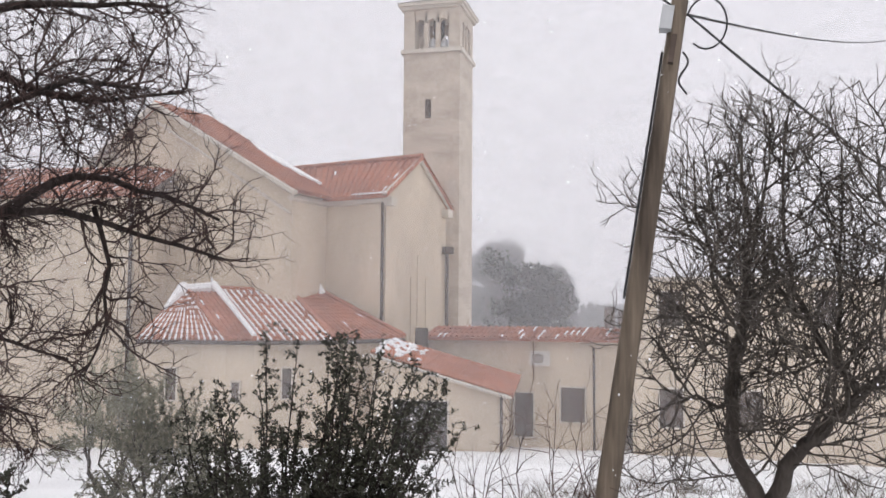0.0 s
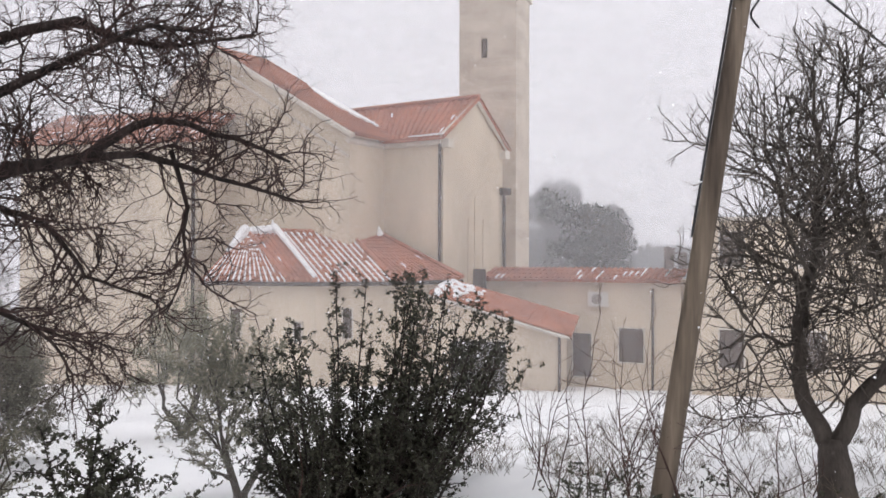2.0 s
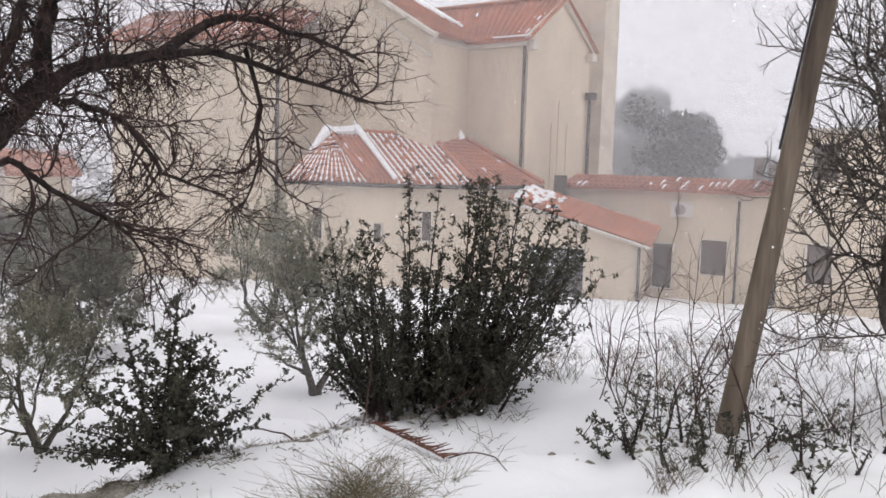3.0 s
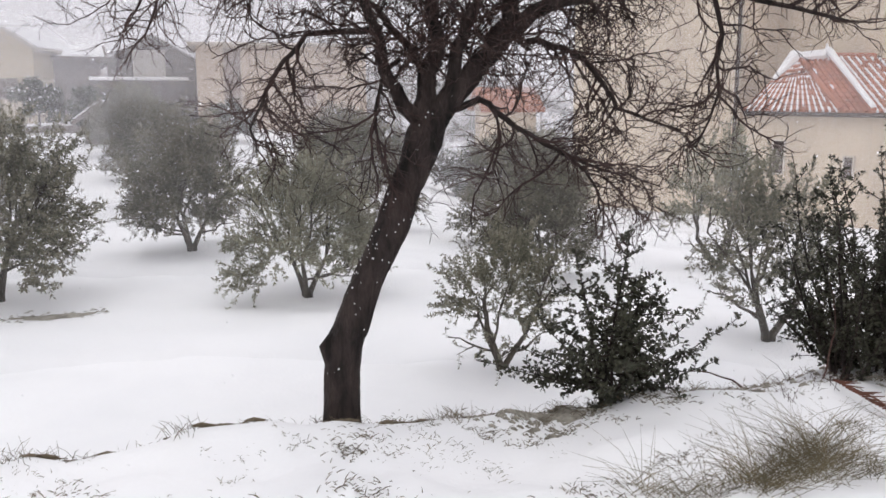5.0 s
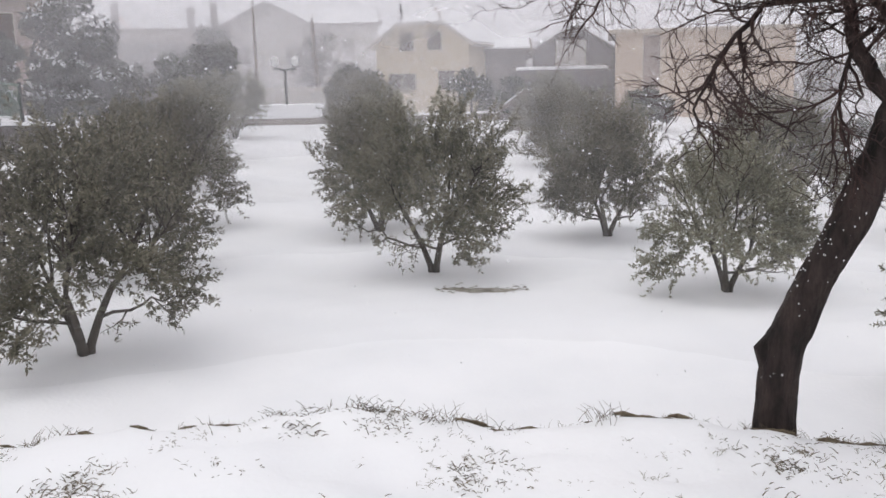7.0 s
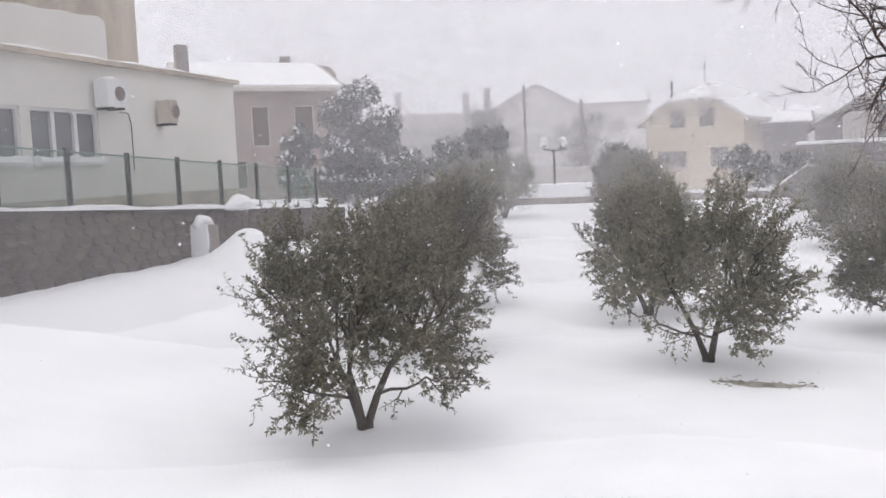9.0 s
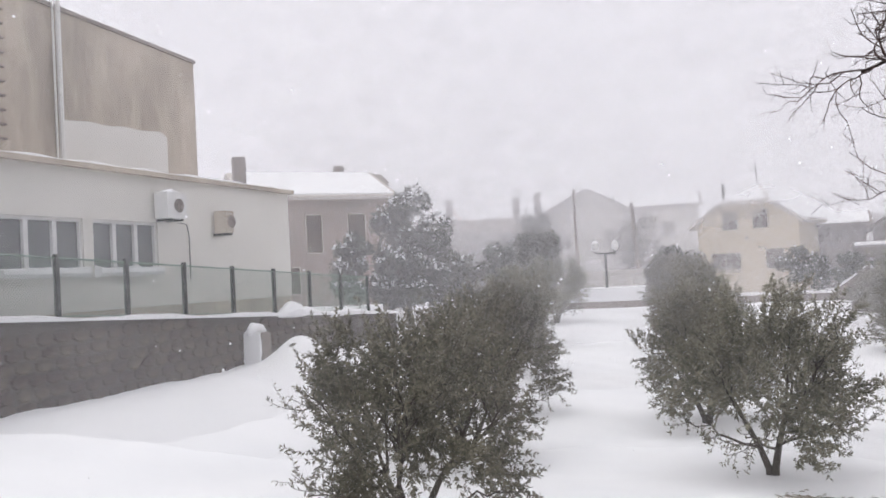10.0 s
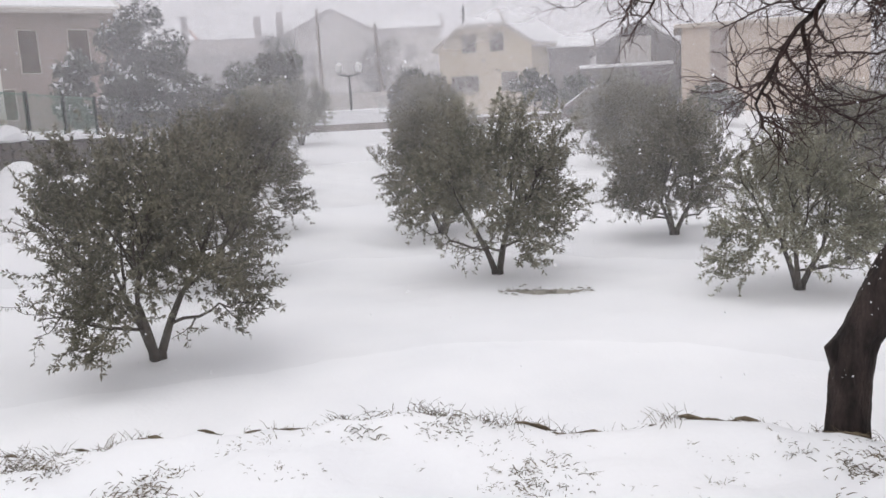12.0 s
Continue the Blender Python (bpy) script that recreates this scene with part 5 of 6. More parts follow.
limbs = [
    ([al(0.55, 0, 2.45), al(0.7, 0, 2.68), al(0.81, 0, 2.82), al(0.98, 0, 3.0), al(1.08, 0, 3.2), al(1.12, 0, 3.48), al(1.15, 0.05, 3.8), al(1.2, 0.1, 4.2), al(1.3, 0.1, 4.8)], 0.095, 0.03),
    ([al(1.0, 0, 3.02), al(1.15, 0, 3.16), al(1.35, 0, 3.31), al(1.6, 0, 3.36), al(1.86, 0, 3.4), al(2.03, 0, 3.6), al(2.3, 0, 3.72), al(2.55, 0, 3.7), al(2.95, 0, 3.63), al(3.4, 0, 3.5)], 0.062, 0.012),
    ([al(1.86, 0, 3.4), al(2.15, -0.05, 3.46), al(2.5, -0.1, 3.4), al(3.0, -0.1, 3.26), al(3.45, 0, 3.2)], 0.032, 0.01),
    ([al(0.98, 0, 3.02), al(1.1, 0, 3.08), al(1.28, 0, 3.07), al(1.46, 0, 3.02), al(1.62, 0, 2.93), al(1.74, 0, 2.74), al(1.84, 0, 2.62), al(2.03, 0, 2.54), al(2.3, 0, 2.46)], 0.03, 0.008),
    ([al(0.65, 0, 2.6), al(0.88, 0, 2.66), al(1.0, 0, 2.61), al(1.16, 0, 2.49), al(1.35, 0, 2.4), al(1.5, 0, 2.28), al(1.63, 0, 2.18), al(1.71, 0, 2.04), al(1.75, 0, 1.9)], 0.027, 0.006),
    ([al(1.5, 0, 2.28), al(1.75, 0.05, 2.2), al(1.95, 0.1, 2.15), al(2.2, 0.1, 2.06)], 0.013, 0.005),
    ([al(0.5, 0, 2.5), al(0.56, 0.03, 2.87), al(0.62, 0.06, 3.09), al(0.58, 0.1, 3.3), al(0.5, 0.2, 3.8), al(0.45, 0.3, 4.5)], 0.075, 0.025),
    ([al(0.68, 0, 2.68), al(0.73, -0.05, 3.0), al(0.79, -0.1, 3.19), al(0.89, -0.15, 3.36), al(1.0, -0.3, 3.8), al(0.95, -0.5, 4.5)], 0.052, 0.02),
    ([al(0.44, 0, 2.56), al(0.32, 0, 2.74), al(0.26, 0, 2.87), al(0.23, 0, 3.02), al(0.17, 0, 3.2), al(0.05, 0.1, 3.6), al(-0.1, 0.2, 4.1)], 0.055, 0.02),
    ([al(0.56, 0, 2.8), al(0.47, 0, 2.94), al(0.36, 0, 3.09), al(0.21, 0, 3.24), al(0.1, 0, 3.35), al(-0.3, 0.1, 3.6), al(-0.7, 0.2, 3.8)], 0.032, 0.009),
    ([al(0.26, 0, 3.16), al(0.1, 0, 3.13), al(-0.26, 0, 3.1), al(-0.36, 0, 2.98), al(-0.47, 0, 2.82), al(-0.58, 0, 2.66), al(-0.65, 0, 2.48), al(-0.6, 0, 2.33)], 0.024, 0.006),
    ([al(0.1, 0.05, 3.5), al(-0.45, 0.0, 3.56), al(-0.85, -0.1, 3.46), al(-1.2, -0.1, 3.34), al(-1.45, -0.1, 3.32)], 0.032, 0.006),
    ([al(1.2, 0.1, 4.1), al(1.79, 0, 4.32), al(2.16, 0, 4.26), al(2.5, 0, 4.28), al(3.1, 0, 4.45)], 0.04, 0.01),
    ([al(1.28, 0.1, 4.6), al(1.9, 0.1, 4.85), al(2.4, 0.1, 5.0), al(2.95, 0.1, 5.1)], 0.04, 0.01),
    ([al(-0.05, 0.2, 4.0), al(-0.6, 0.15, 4.15), al(-1.15, 0.1, 4.12), al(-1.78, 0.1, 3.95)], 0.035, 0.008),
    ([al(2.45, 0, 3.5), al(2.52, -0.1, 3.1), al(2.48, -0.15, 2.7), al(2.35, -0.15, 2.35)], 0.02, 0.006),
    ([al(0.34, 0, 2.95), al(0.2, -0.05, 2.75), al(0.2, -0.1, 2.5), al(0.28, -0.1, 2.15)], 0.018, 0.005),
    ([al(0.52, 0.15, 3.6), al(0.1, -0.5, 3.9), al(-0.2, -0.8, 4.1), al(-0.5, -1.0, 4.2)], 0.035, 0.008),
    ([al(1.35, 0, 3.31), al(1.6, 0.6, 3.4), al(1.9, 1.0, 3.5), al(2.3, 1.3, 3.45)], 0.035, 0.008),
    ([al(1.15, 0, 3.7), al(1.6, -0.4, 4.0), al(2.0, -0.7, 4.2), al(2.4, -0.8, 4.2)], 0.035, 0.008),
    ([al(0.5, 0.25, 4.0), al(0.2, 0.7, 4.3), al(-0.2, 1.1, 4.4)], 0.03, 0.008),
]
for k, (pts, r0, r1) in enumerate(limbs):
    g, tw = Geo(), Geo()
    fine_pts = []
    for a, b in zip(pts[:-1], pts[1:]):
        for s in (0, 0.5):
            fine_pts.append(a.lerp(b, s) + Vector((rng.gauss(0, 0.013), rng.gauss(0, 0.013), rng.gauss(0, 0.013))))
    fine_pts.append(pts[-1])
    branch_out(g, rng, fine_pts, r0, r1, 0, SPEC_A, shoots=tw)
    limb = part("limb", g, BARK, almond, smooth=True)
    part("twig", tw, TWIG_A, limb)

# bare tree with upswept shoots beside the pole
rng = random.Random(21)
RT = Vector((3.34, 7.38, 0.56))
walnut = thing("bare_tree", "bare grey fruit tree with dense upswept shoots", "tree", RT)


def rt(u, v, z):
    return RT + Vector((0.92 * u + 0.4 * v, -0.4 * u + 0.92 * v, z)) * 0.91


g = Geo()
g.gnarled([rt(0.12, 0, 0), rt(0.09, 0, 0.25), rt(0.06, 0, 0.55), rt(0.05, 0, 0.75)], [0.19, 0.15, 0.13, 0.1], 20, 6, 0.05)
part("trunk", g, BARK_G, walnut, smooth=True)
SPEC_W = [dict(sides=8), dict(per_m=11, len=1.2, angle=62, lift=0.05, bend=0.22, seg=8, sides=4, r=0.0115, up=0.0, end=0.5),
          dict(per_m=10.5, len=0.62, angle=56, lift=0.09, bend=0.22, seg=5, sides=3, r=0.0072, up=0.1, end=0.55),
          dict(per_m=6.5, len=0.27, angle=50, lift=0.12, bend=0.18, seg=3, sides=3, r=0.005, end=0.6)]
for pts, r0, r1 in [
    ([rt(0.05, 0, 0.6), rt(-0.06, 0, 0.85), rt(-0.2, 0, 1.12), rt(-0.25, 0, 1.55), rt(-0.2, 0, 1.95), rt(-0.12, 0, 2.4), rt(-0.08, 0, 2.8), rt(-0.07, 0.05, 3.3), rt(-0.1, 0.1, 4.2)], 0.1, 0.022),
    ([rt(0.06, 0, 0.62), rt(0.18, 0, 0.95), rt(0.32, 0, 1.18), rt(0.52, 0, 1.37), rt(0.78, 0, 1.61), rt(0.96, 0, 1.81), rt(1.3, 0.05, 2.1), rt(1.6, 0.1, 2.6), rt(1.75, 0.1, 3.3)], 0.1, 0.025),
    ([rt(0.9, 0, 1.76), rt(0.72, 0, 1.95), rt(0.48, 0, 2.37), rt(0.34, 0, 2.69), rt(0.27, 0, 3.2), rt(0.3, 0, 4.3)], 0.06, 0.02),
    ([rt(-0.2, 0, 2.0), rt(-0.28, -0.05, 2.28), rt(-0.6, -0.1, 2.39), rt(-0.75, -0.1, 2.6)], 0.045, 0.012),
    ([rt(-0.1, 0, 2.5), rt(-0.35, 0.05, 2.9), rt(-0.5, 0.1, 3.4), rt(-0.55, 0.1, 4.0)], 0.04, 0.012),
    ([rt(-0.08, 0, 2.8), rt(0.08, 0.2, 3.5), rt(0.15, 0.3, 4.4)], 0.035, 0.012),
    ([rt(-0.25, 0, 1.6), rt(-0.55, -0.1, 1.7), rt(-0.7, -0.15, 1.6), rt(-0.8, -0.2, 1.35)], 0.032, 0.01),
    ([rt(-0.2, 0, 1.8), rt(-0.1, -0.5, 2.2), rt(-0.3, -0.8, 2.8), rt(-0.3, -0.9, 3.2)], 0.04, 0.012),
    ([rt(0.78, 0, 1.62), rt(0.72, 0.3, 2.2), rt(0.78, 0.4, 2.9), rt(0.8, 0.4, 4.1)], 0.045, 0.015),
    ([rt(1.3, 0.05, 2.1), rt(1.3, -0.2, 2.9), rt(1.35, -0.3, 4.1)], 0.045, 0.015),
    ([rt(1.6, 0.1, 2.6), rt(2.2, 0.1, 2.8), rt(2.7, 0.1, 3.2)], 0.04, 0.012),
    ([rt(0.4, 0, 1.28), rt(0.55, -0.5, 1.7), rt(0.6, -0.8, 2.3)], 0.04, 0.012),
]:
    g, tw = Geo(), Geo()
    fine_pts = []
    for a, b in zip(pts[:-1], pts[1:]):
        for s in (0, 0.5):
            fine_pts.append(a.lerp(b, s) + Vector((rng.gauss(0, 0.02), rng.gauss(0, 0.02), rng.gauss(0, 0.02))))
    fine_pts.append(pts[-1])
    branch_out(g, rng, fine_pts, r0 * (0.85 if r0 > 0.09 else 0.62), r1 * 0.55, 0, SPEC_W, shoots=tw)
    limb = part("limb", g, BARK_G, walnut, smooth=True)
    part("twig", tw, BARK_G, limb)


def leaves(geo, rng, pts, per_m, ln, wd, spread=70):
    """Narrow leaves along a twig."""
    for a, b in zip(pts[:-1], pts[1:]):
        d = b - a
        seg = d.length
        d.normalize()
        for k in range(max(1, int(per_m * seg + rng.random()))):
            p = a.lerp(b, rng.random())
            side = d.orthogonal().normalized()
            side.rotate(Matrix.Rotation(rng.uniform(0, 2 * math.pi), 3, d))
            t = radians(rng.gauss(spread, 15))
            ax = d * math.cos(t) + side * math.sin(t)
            w = ax.orthogonal().normalized()
            w.rotate(Matrix.Rotation(rng.uniform(0, 2 * math.pi), 3, ax))
            l_, w_ = ln * rng.uniform(0.7, 1.25), wd * rng.uniform(0.7, 1.2)
            geo.add([p, p + ax * l_ * 0.45 + w * w_ / 2, p + ax * l_, p + ax * l_ * 0.45 - w * w_ / 2], [(0, 1, 2, 3)])


def olive(seed, height, width, label, stems=3, clumps=1080, skirt=20):
    """An olive tree at the origin: short stems, spreading limbs, a ragged crown of narrow leaves."""
    rng = random.Random(seed)
    t = thing("olive_tree", label, "tree", (0, 0, 0), group="olive trees in rows")
    g, tips = Geo(), []
    spec = [dict(sides=7), dict(per_m=3.2, len=width * 0.26, angle=50, lift=0.05, bend=0.14, seg=6, sides=5, r=0.014, up=0.1, **{"from": 0.3}),
            dict(per_m=8.5, len=0.50, angle=48, lift=0.09, bend=0.16, seg=5, sides=3, r=0.008, up=0.15)]
    lv = Geo()
    for k in range(stems):
        a = 2 * math.pi * (k + rng.uniform(-0.2, 0.2)) / stems
        out = Vector((math.cos(a), math.sin(a), 0))
        lo = out * 0.06
        trunk = [lo * 0.6 + Vector((0, 0, -0.1)), lo + Vector((0, 0, 0.15)), lo + out * 0.12 + Vector((0, 0, 0.45 * height / 2.8)), lo + out * 0.3 + Vector((0, 0, 0.8 * height / 2.8))]
        g.tube(trunk, [0.07, 0.055, 0.045, 0.036], 8)
        for j in range(4):
            b = a + rng.uniform(-1.0, 1.0)
            o2 = Vector((math.cos(b), math.sin(b), 0))
            reach, rise = width * 0.5 * rng.uniform(0.25, 0.95), height * rng.uniform(0.30, 0.68)
            if j == 0:
                reach, rise = width * 0.46, height * 0.12
            p0 = trunk[-1] if j else trunk[2]
            e = lo + o2 * reach
            e.z = p0.z + rise
            pts = [p0, p0.lerp(e, 0.35) + o2 * 0.06 * reach, p0.lerp(e, 0.7) + Vector((rng.gauss(0, 0.06), rng.gauss(0, 0.06), 0.05)), e]
            fp = []
            for q0, q1 in zip(pts[:-1], pts[1:]):
                fp += [q0, q0.lerp(q1, 0.5) + Vector((rng.gauss(0, 0.02), rng.gauss(0, 0.02), rng.gauss(0, 0.02)))]
            fp.append(pts[-1])
            branch_out(g, rng, fp, 0.023, 0.007, 0, spec, tips)
    for tp in tips:
        leaves(lv, rng, tp, 40, 0.068, 0.024)
    lumps = []
    for _ in range(50):
        d = Vector((rng.gauss(0, 1), rng.gauss(0, 1), rng.gauss(0.0, 0.85))).normalized() * rng.uniform(0.42, 0.86)
        if d.z < -0.3 and d.to_2d().length < 0.42:
            continue
        lumps.append((d, rng.uniform(0.16, 0.34)))
    for _ in range(skirt):
        a = rng.uniform(0, 2 * math.pi)
        q = rng.uniform(0.6, 0.95)
        lumps.append((Vector((math.cos(a) * q, math.sin(a) * q, rng.uniform(-0.82, -0.2))), rng.uniform(0.14, 0.26)))
    for k in range(clumps):
        lc, lr = lumps[rng.randrange(len(lumps))]
        d = Vector((rng.gauss(0, 1), rng.gauss(0, 1), rng.gauss(0, 1))).normalized() * lr * rng.random() ** 0.45
        u = lc + d
        hub = Vector((u.x * width / 2, u.y * width / 2, height * (0.56 + 0.44 * u.z) + (0.25 if skirt < 5 else 0.0)))
        hub.z = max(hub.z, 0.22 + 0.15 * rng.random())
        grow = Vector((u.x * 0.8, u.y * 0.8, 0.75 if u.z > -0.1 else rng.uniform(-0.5, 0.35))) + Vector((rng.gauss(0, 0.3), rng.gauss(0, 0.3), rng.gauss(0, 0.3)))
        tw = wander(rng, hub, grow, rng.uniform(0.2, 0.5) * (1.2 if u.z > 0.55 else 1.0), 3, 0.12, 0.08)
        if k % 3 == 0:
            g.tube(tw, [0.005, 0.004, 0.003, 0.002], 3, caps=False)
        tips.append(tw)
        leaves(lv, rng, tw, 95, 0.068, 0.024, spread=52)
    sn = Geo()
    for tp in tips:
        if rng.random() < 0.06:
            p = tp[rng.randrange(2, len(tp))]
            r_ = rng.uniform(0.005, 0.013)
            sn.tube([p + Vector((0, 0, 0.004)), p + Vector((rng.gauss(0, 0.02), rng.gauss(0, 0.02), 0.02))], [r_, r_ * 0.6], 5)
    part("trunk", g, BARK_O, t, smooth=True)
    part("crown", lv, LEAF_O, t, "grey-green narrow leaves")
    part("snow_dust", sn, SNOW, t, kind="stuff")
    return t


def settle(ob, x, y, turn=0.0, scale=1.0, sink=0.05, label=""):
    """A copy of a tree or tuft standing on the ground."""
    m = pose(x, y, gz(x, y) - sink, 0, 0, turn)
    o = copy_thing(ob, m)
    o.scale = (scale, scale, scale)
    if label:
        o["label"] = label
    return o


OL = [olive(31, 2.95, 2.65, "grey-green olive tree dusted with snow", 3, 1080, 9), olive(32, 2.6, 2.6, "grey-green olive tree dusted with snow", 3, 1000, 14), olive(33, 2.1, 1.8, "young grey-green olive tree with several stems", 3, 300, 3)]
spots = [(0, -9.62, 1.16, 110, 1.0), (0, -11.1, 6.1, 140, 1.0), (1, -11.95, 10.0, 60, 0.94), (1, -8.12, 8.8, 200, 0.88), (2, -4.13, 7.35, 40, 0.70), (2, -2.3, 10.15, 260, 0.98),
         (0, -13.6, 2.5, 80, 0.95), (1, -17.6, 3.7, 10, 1.1), (0, -22.0, 5.2, 220, 0.95), (1, -27.0, 6.7, 120, 1.05), (0, -32.5, 9.6, 300, 1.0),
         (1, -15.0, 7.08, 250, 1.05), (0, -19.4, 9.3, 30, 0.95), (1, -24.2, 11.2, 70, 1.05), (0, -29.5, 13.3, 190, 0.95), (0, -35.5, 15.6, 10, 0.95),
         (1, -16.5, 13.4, 110, 1.05), (0, -21.0, 16.0, 0, 0.95), (1, -26, 19, 40, 1.1), (1, -12.2, 14.6, 330, 1.05), (0, -16.0, 18.5, 90, 0.95),
         (1, -6.2, 12.0, 20, 0.82), (1, -8.6, 15.6, 150, 1.0), (2, -4.7, 15.9, 80, 1.2), (1, -10.8, 20.5, 210, 1.1), (0, -14.5, 25, 60, 1.0), (0, -21, 24, 160, 1.0)]
for kind_, x, y, turn, sc in spots:
    settle(OL[kind_], x, y, turn, sc * 0.88)
for o in OL:
    for q in list(o.children_recursive) + [o]:
        bpy.data.objects.remove(q)


def dress(t, g, lv, rng, tips, mat, snow=0.04):
    """The stems, leaves and snow crumbs of a bush."""
    part("stem", g, BARK, t, kind="stuff")
    part("foliage", lv, mat, t, "small dark glossy leaves", kind="stuff")
    sn = Geo()
    for tp in tips:
        if rng.random() < snow:
            sn.tube([tp[-1], tp[-1] + Vector((0.01, 0, 0.015))], [0.009, 0.004], 5)
    part("snow_dust", sn, SNOW, t, kind="stuff")
    return t


def dark_bush(seed, place, height, width, shoots, label, leaf=0.03, spread=0.6, sway=0.0, taper=0.3):
    """A dense evergreen shrub of upright leafy shoots rising from a broad foot; sway: how far it leans to one side."""
    rng = random.Random(seed)
    base = Vector(place)
    n = Vector((base.x, base.y, 0)).normalized()
    across = Vector((n.y, -n.x, 0))
    t = thing("evergreen_bush", label, "bush", base)
    g, lv, tips = Geo(), Geo(), []
    spec = [dict(sides=5), dict(per_m=9, len=0.36, angle=56, lift=0.06, bend=0.14, seg=5, sides=3, r=0.006), dict(per_m=11, len=0.13, angle=52, lift=0.06, bend=0.16, seg=3, sides=3, r=0.003)]
    for k in range(shoots):
        s, q = rng.uniform(-1, 1), rng.gauss(0, 0.45)
        p = base + across * s * width * 0.5 * spread + n * q * width * 0.3
        p.z = gz(p.x, p.y) - 0.05
        d = across * (0.5 * s * (1 - sway) + sway * (0.35 + 0.5 * s) + rng.gauss(0, 0.12)) + n * (0.35 * q + rng.gauss(0, 0.1)) + Vector((0, 0, 1))
        tall = k % 3 == 0
        ln = height * (1 - taper * s * s) * (rng.uniform(0.85, 1.18) if tall else rng.uniform(0.22, 0.8))
        if not tall:
            ln *= 0.75 if s > 0.4 else 1.0
            d += across * rng.gauss(0, 0.35) + n * rng.gauss(-0.2, 0.4)
        pts = wander(rng, p, d, ln, 10, 0.05, 0.02)
        branch_out(g, rng, pts, 0.015, 0.003, 0, spec, tips)
        leaves(lv, rng, pts[0 if not tall else 2:], 130 if not tall else 60, leaf * 1.3, leaf * 0.8)
    for tp in tips:
        leaves(lv, rng, tp, 105, leaf * 1.3, leaf * 0.75)
    return dress(t, g, lv, rng, tips, LEAF_D)


def tiered_bush(seed, place, height, reach, label, leaf=0.034):
    """A conical evergreen shrub: a few leaders with tiers of nearly level leafy shoots, longest near the ground."""
    rng = random.Random(seed)
    base = Vector(place)
    n = Vector((base.x, base.y, 0)).normalized()
    across = Vector((n.y, -n.x, 0))
    t = thing("evergreen_bush", label, "bush", base)
    g, lv, tips = Geo(), Geo(), []
    spec = [dict(sides=4), dict(per_m=13, len=0.15, angle=58, lift=0.03, bend=0.14, seg=4, sides=3, r=0.004)]

    def shoot(p, d, ln, lift):
        pts = wander(rng, p, d, ln, 8, 0.06, lift)
        branch_out(g, rng, pts, 0.008, 0.0025, 0, spec, tips)
        leaves(lv, rng, pts[1:], 55, leaf * 1.2, leaf * 0.8)
    for k in range(6):
        a = rng.uniform(0, 6.28)
        tall = height * (1.0, 0.85, 0.72, 0.7, 0.6, 0.55)[k]
        lead = wander(rng, base + Vector((math.cos(a), math.sin(a), 0)) * 0.07, Vector((math.cos(a) * 0.16 * (k > 0), math.sin(a) * 0.16 * (k > 0), 1)), tall, 12, 0.035, 0.02)
        g.tube(lead, [0.016 - 0.0011 * i for i in range(13)], 5)
        leaves(lv, rng, lead[5:], 120, leaf * 1.2, leaf * 0.8)
        for j in range(int(17 * tall)):
            u = 0.06 + 0.9 * (j + rng.random()) / int(17 * tall)
            i = min(int(u * 12), 11)
            p = lead[i].lerp(lead[i + 1], u * 12 - i)
            h = (p.z - base.z) / height
            b = rng.uniform(0, 6.28)
            shoot(p, Vector((math.cos(b), math.sin(b), rng.uniform(0.0, 0.5))), reach * max(0.14, (1 - h) ** 0.9) * rng.uniform(0.45, 1.05), 0.015)
    foot = base + Vector((0, 0, 0.15))
    shoot(foot, across * -1 + Vector((0, 0, 0.12)), reach * 1.3, -0.005)
    shoot(foot, across * -1 + n * 0.3 + Vector((0, 0, 0.3)), reach * 1.0, -0.01)
    shoot(foot, across + Vector((0, 0, 0.45)), reach * 1.35, 0.06)
    shoot(foot, across + n * -0.3 + Vector((0, 0, 0.8)), reach * 1.15, 0.03)
    for tp in tips:
        leaves(lv, rng, tp, 80, leaf * 1.2, leaf * 0.8)
    return dress(t, g, lv, rng, tips, LEAF_D)


dark_bush(41, (-0.58, 7.75, gz(-0.58, 7.75) - 0.1), 1.95, 1.9, 115, "large dark evergreen bush with spiky shoots in snow", sway=0.5)
tiered_bush(42, (-2.34, 5.93, gz(-2.34, 5.93) - 0.06), 1.42, 0.8, "small dark conical evergreen bush with spreading tiers on bank")

for k, (x, y, h, n_) in enumerate(((1.45, 6.2, 0.45, 9), (2.2, 6.2, 0.38, 8), (3.1, 6.7, 0.35, 7), (1.1, 6.5, 0.4, 7), (4.1, 6.9, 0.35, 7), (1.75, 5.9, 0.3, 6))):
    dark_bush(60 + k, (x, y, gz(x, y) - 0.05), h, 1.1, n_, "low dark-leaved bramble clump in snow by pole", spread=0.9)

# ---- utility pole with box and cables ----
PB = Vector((1.74, 6.62, gz(1.74, 6.62) - 0.1))
pole = thing("utility_pole", "leaning tarred wooden utility pole with cable box", "utility pole", PB)
ptop = Vector((2.475, 6.43, 5.6))
pd = (ptop - PB).normalized()
part("post", Geo().tube([PB - pd * 0.4, PB.lerp(ptop, 0.3), PB.lerp(ptop, 0.7), ptop], [0.090, 0.082, 0.069, 0.060], 14), POLEWOOD, pole, smooth=True)
pr_ = Vector((0.95, -0.31, 0))
pf = Vector((-0.31, -0.95, 0)).normalized()
bx = PB.lerp(ptop, 0.885)
m_ = Matrix.Translation(bx - pr_ * 0.075 + pf * 0.07) @ pd.to_track_quat("Z", "Y").to_matrix().to_4x4()
part("cable_box", Geo().box((0, 0, 0), (0.125, 0.09, 0.18), m=m_), BOXGREY, pole, "pale grey plastic cable box")
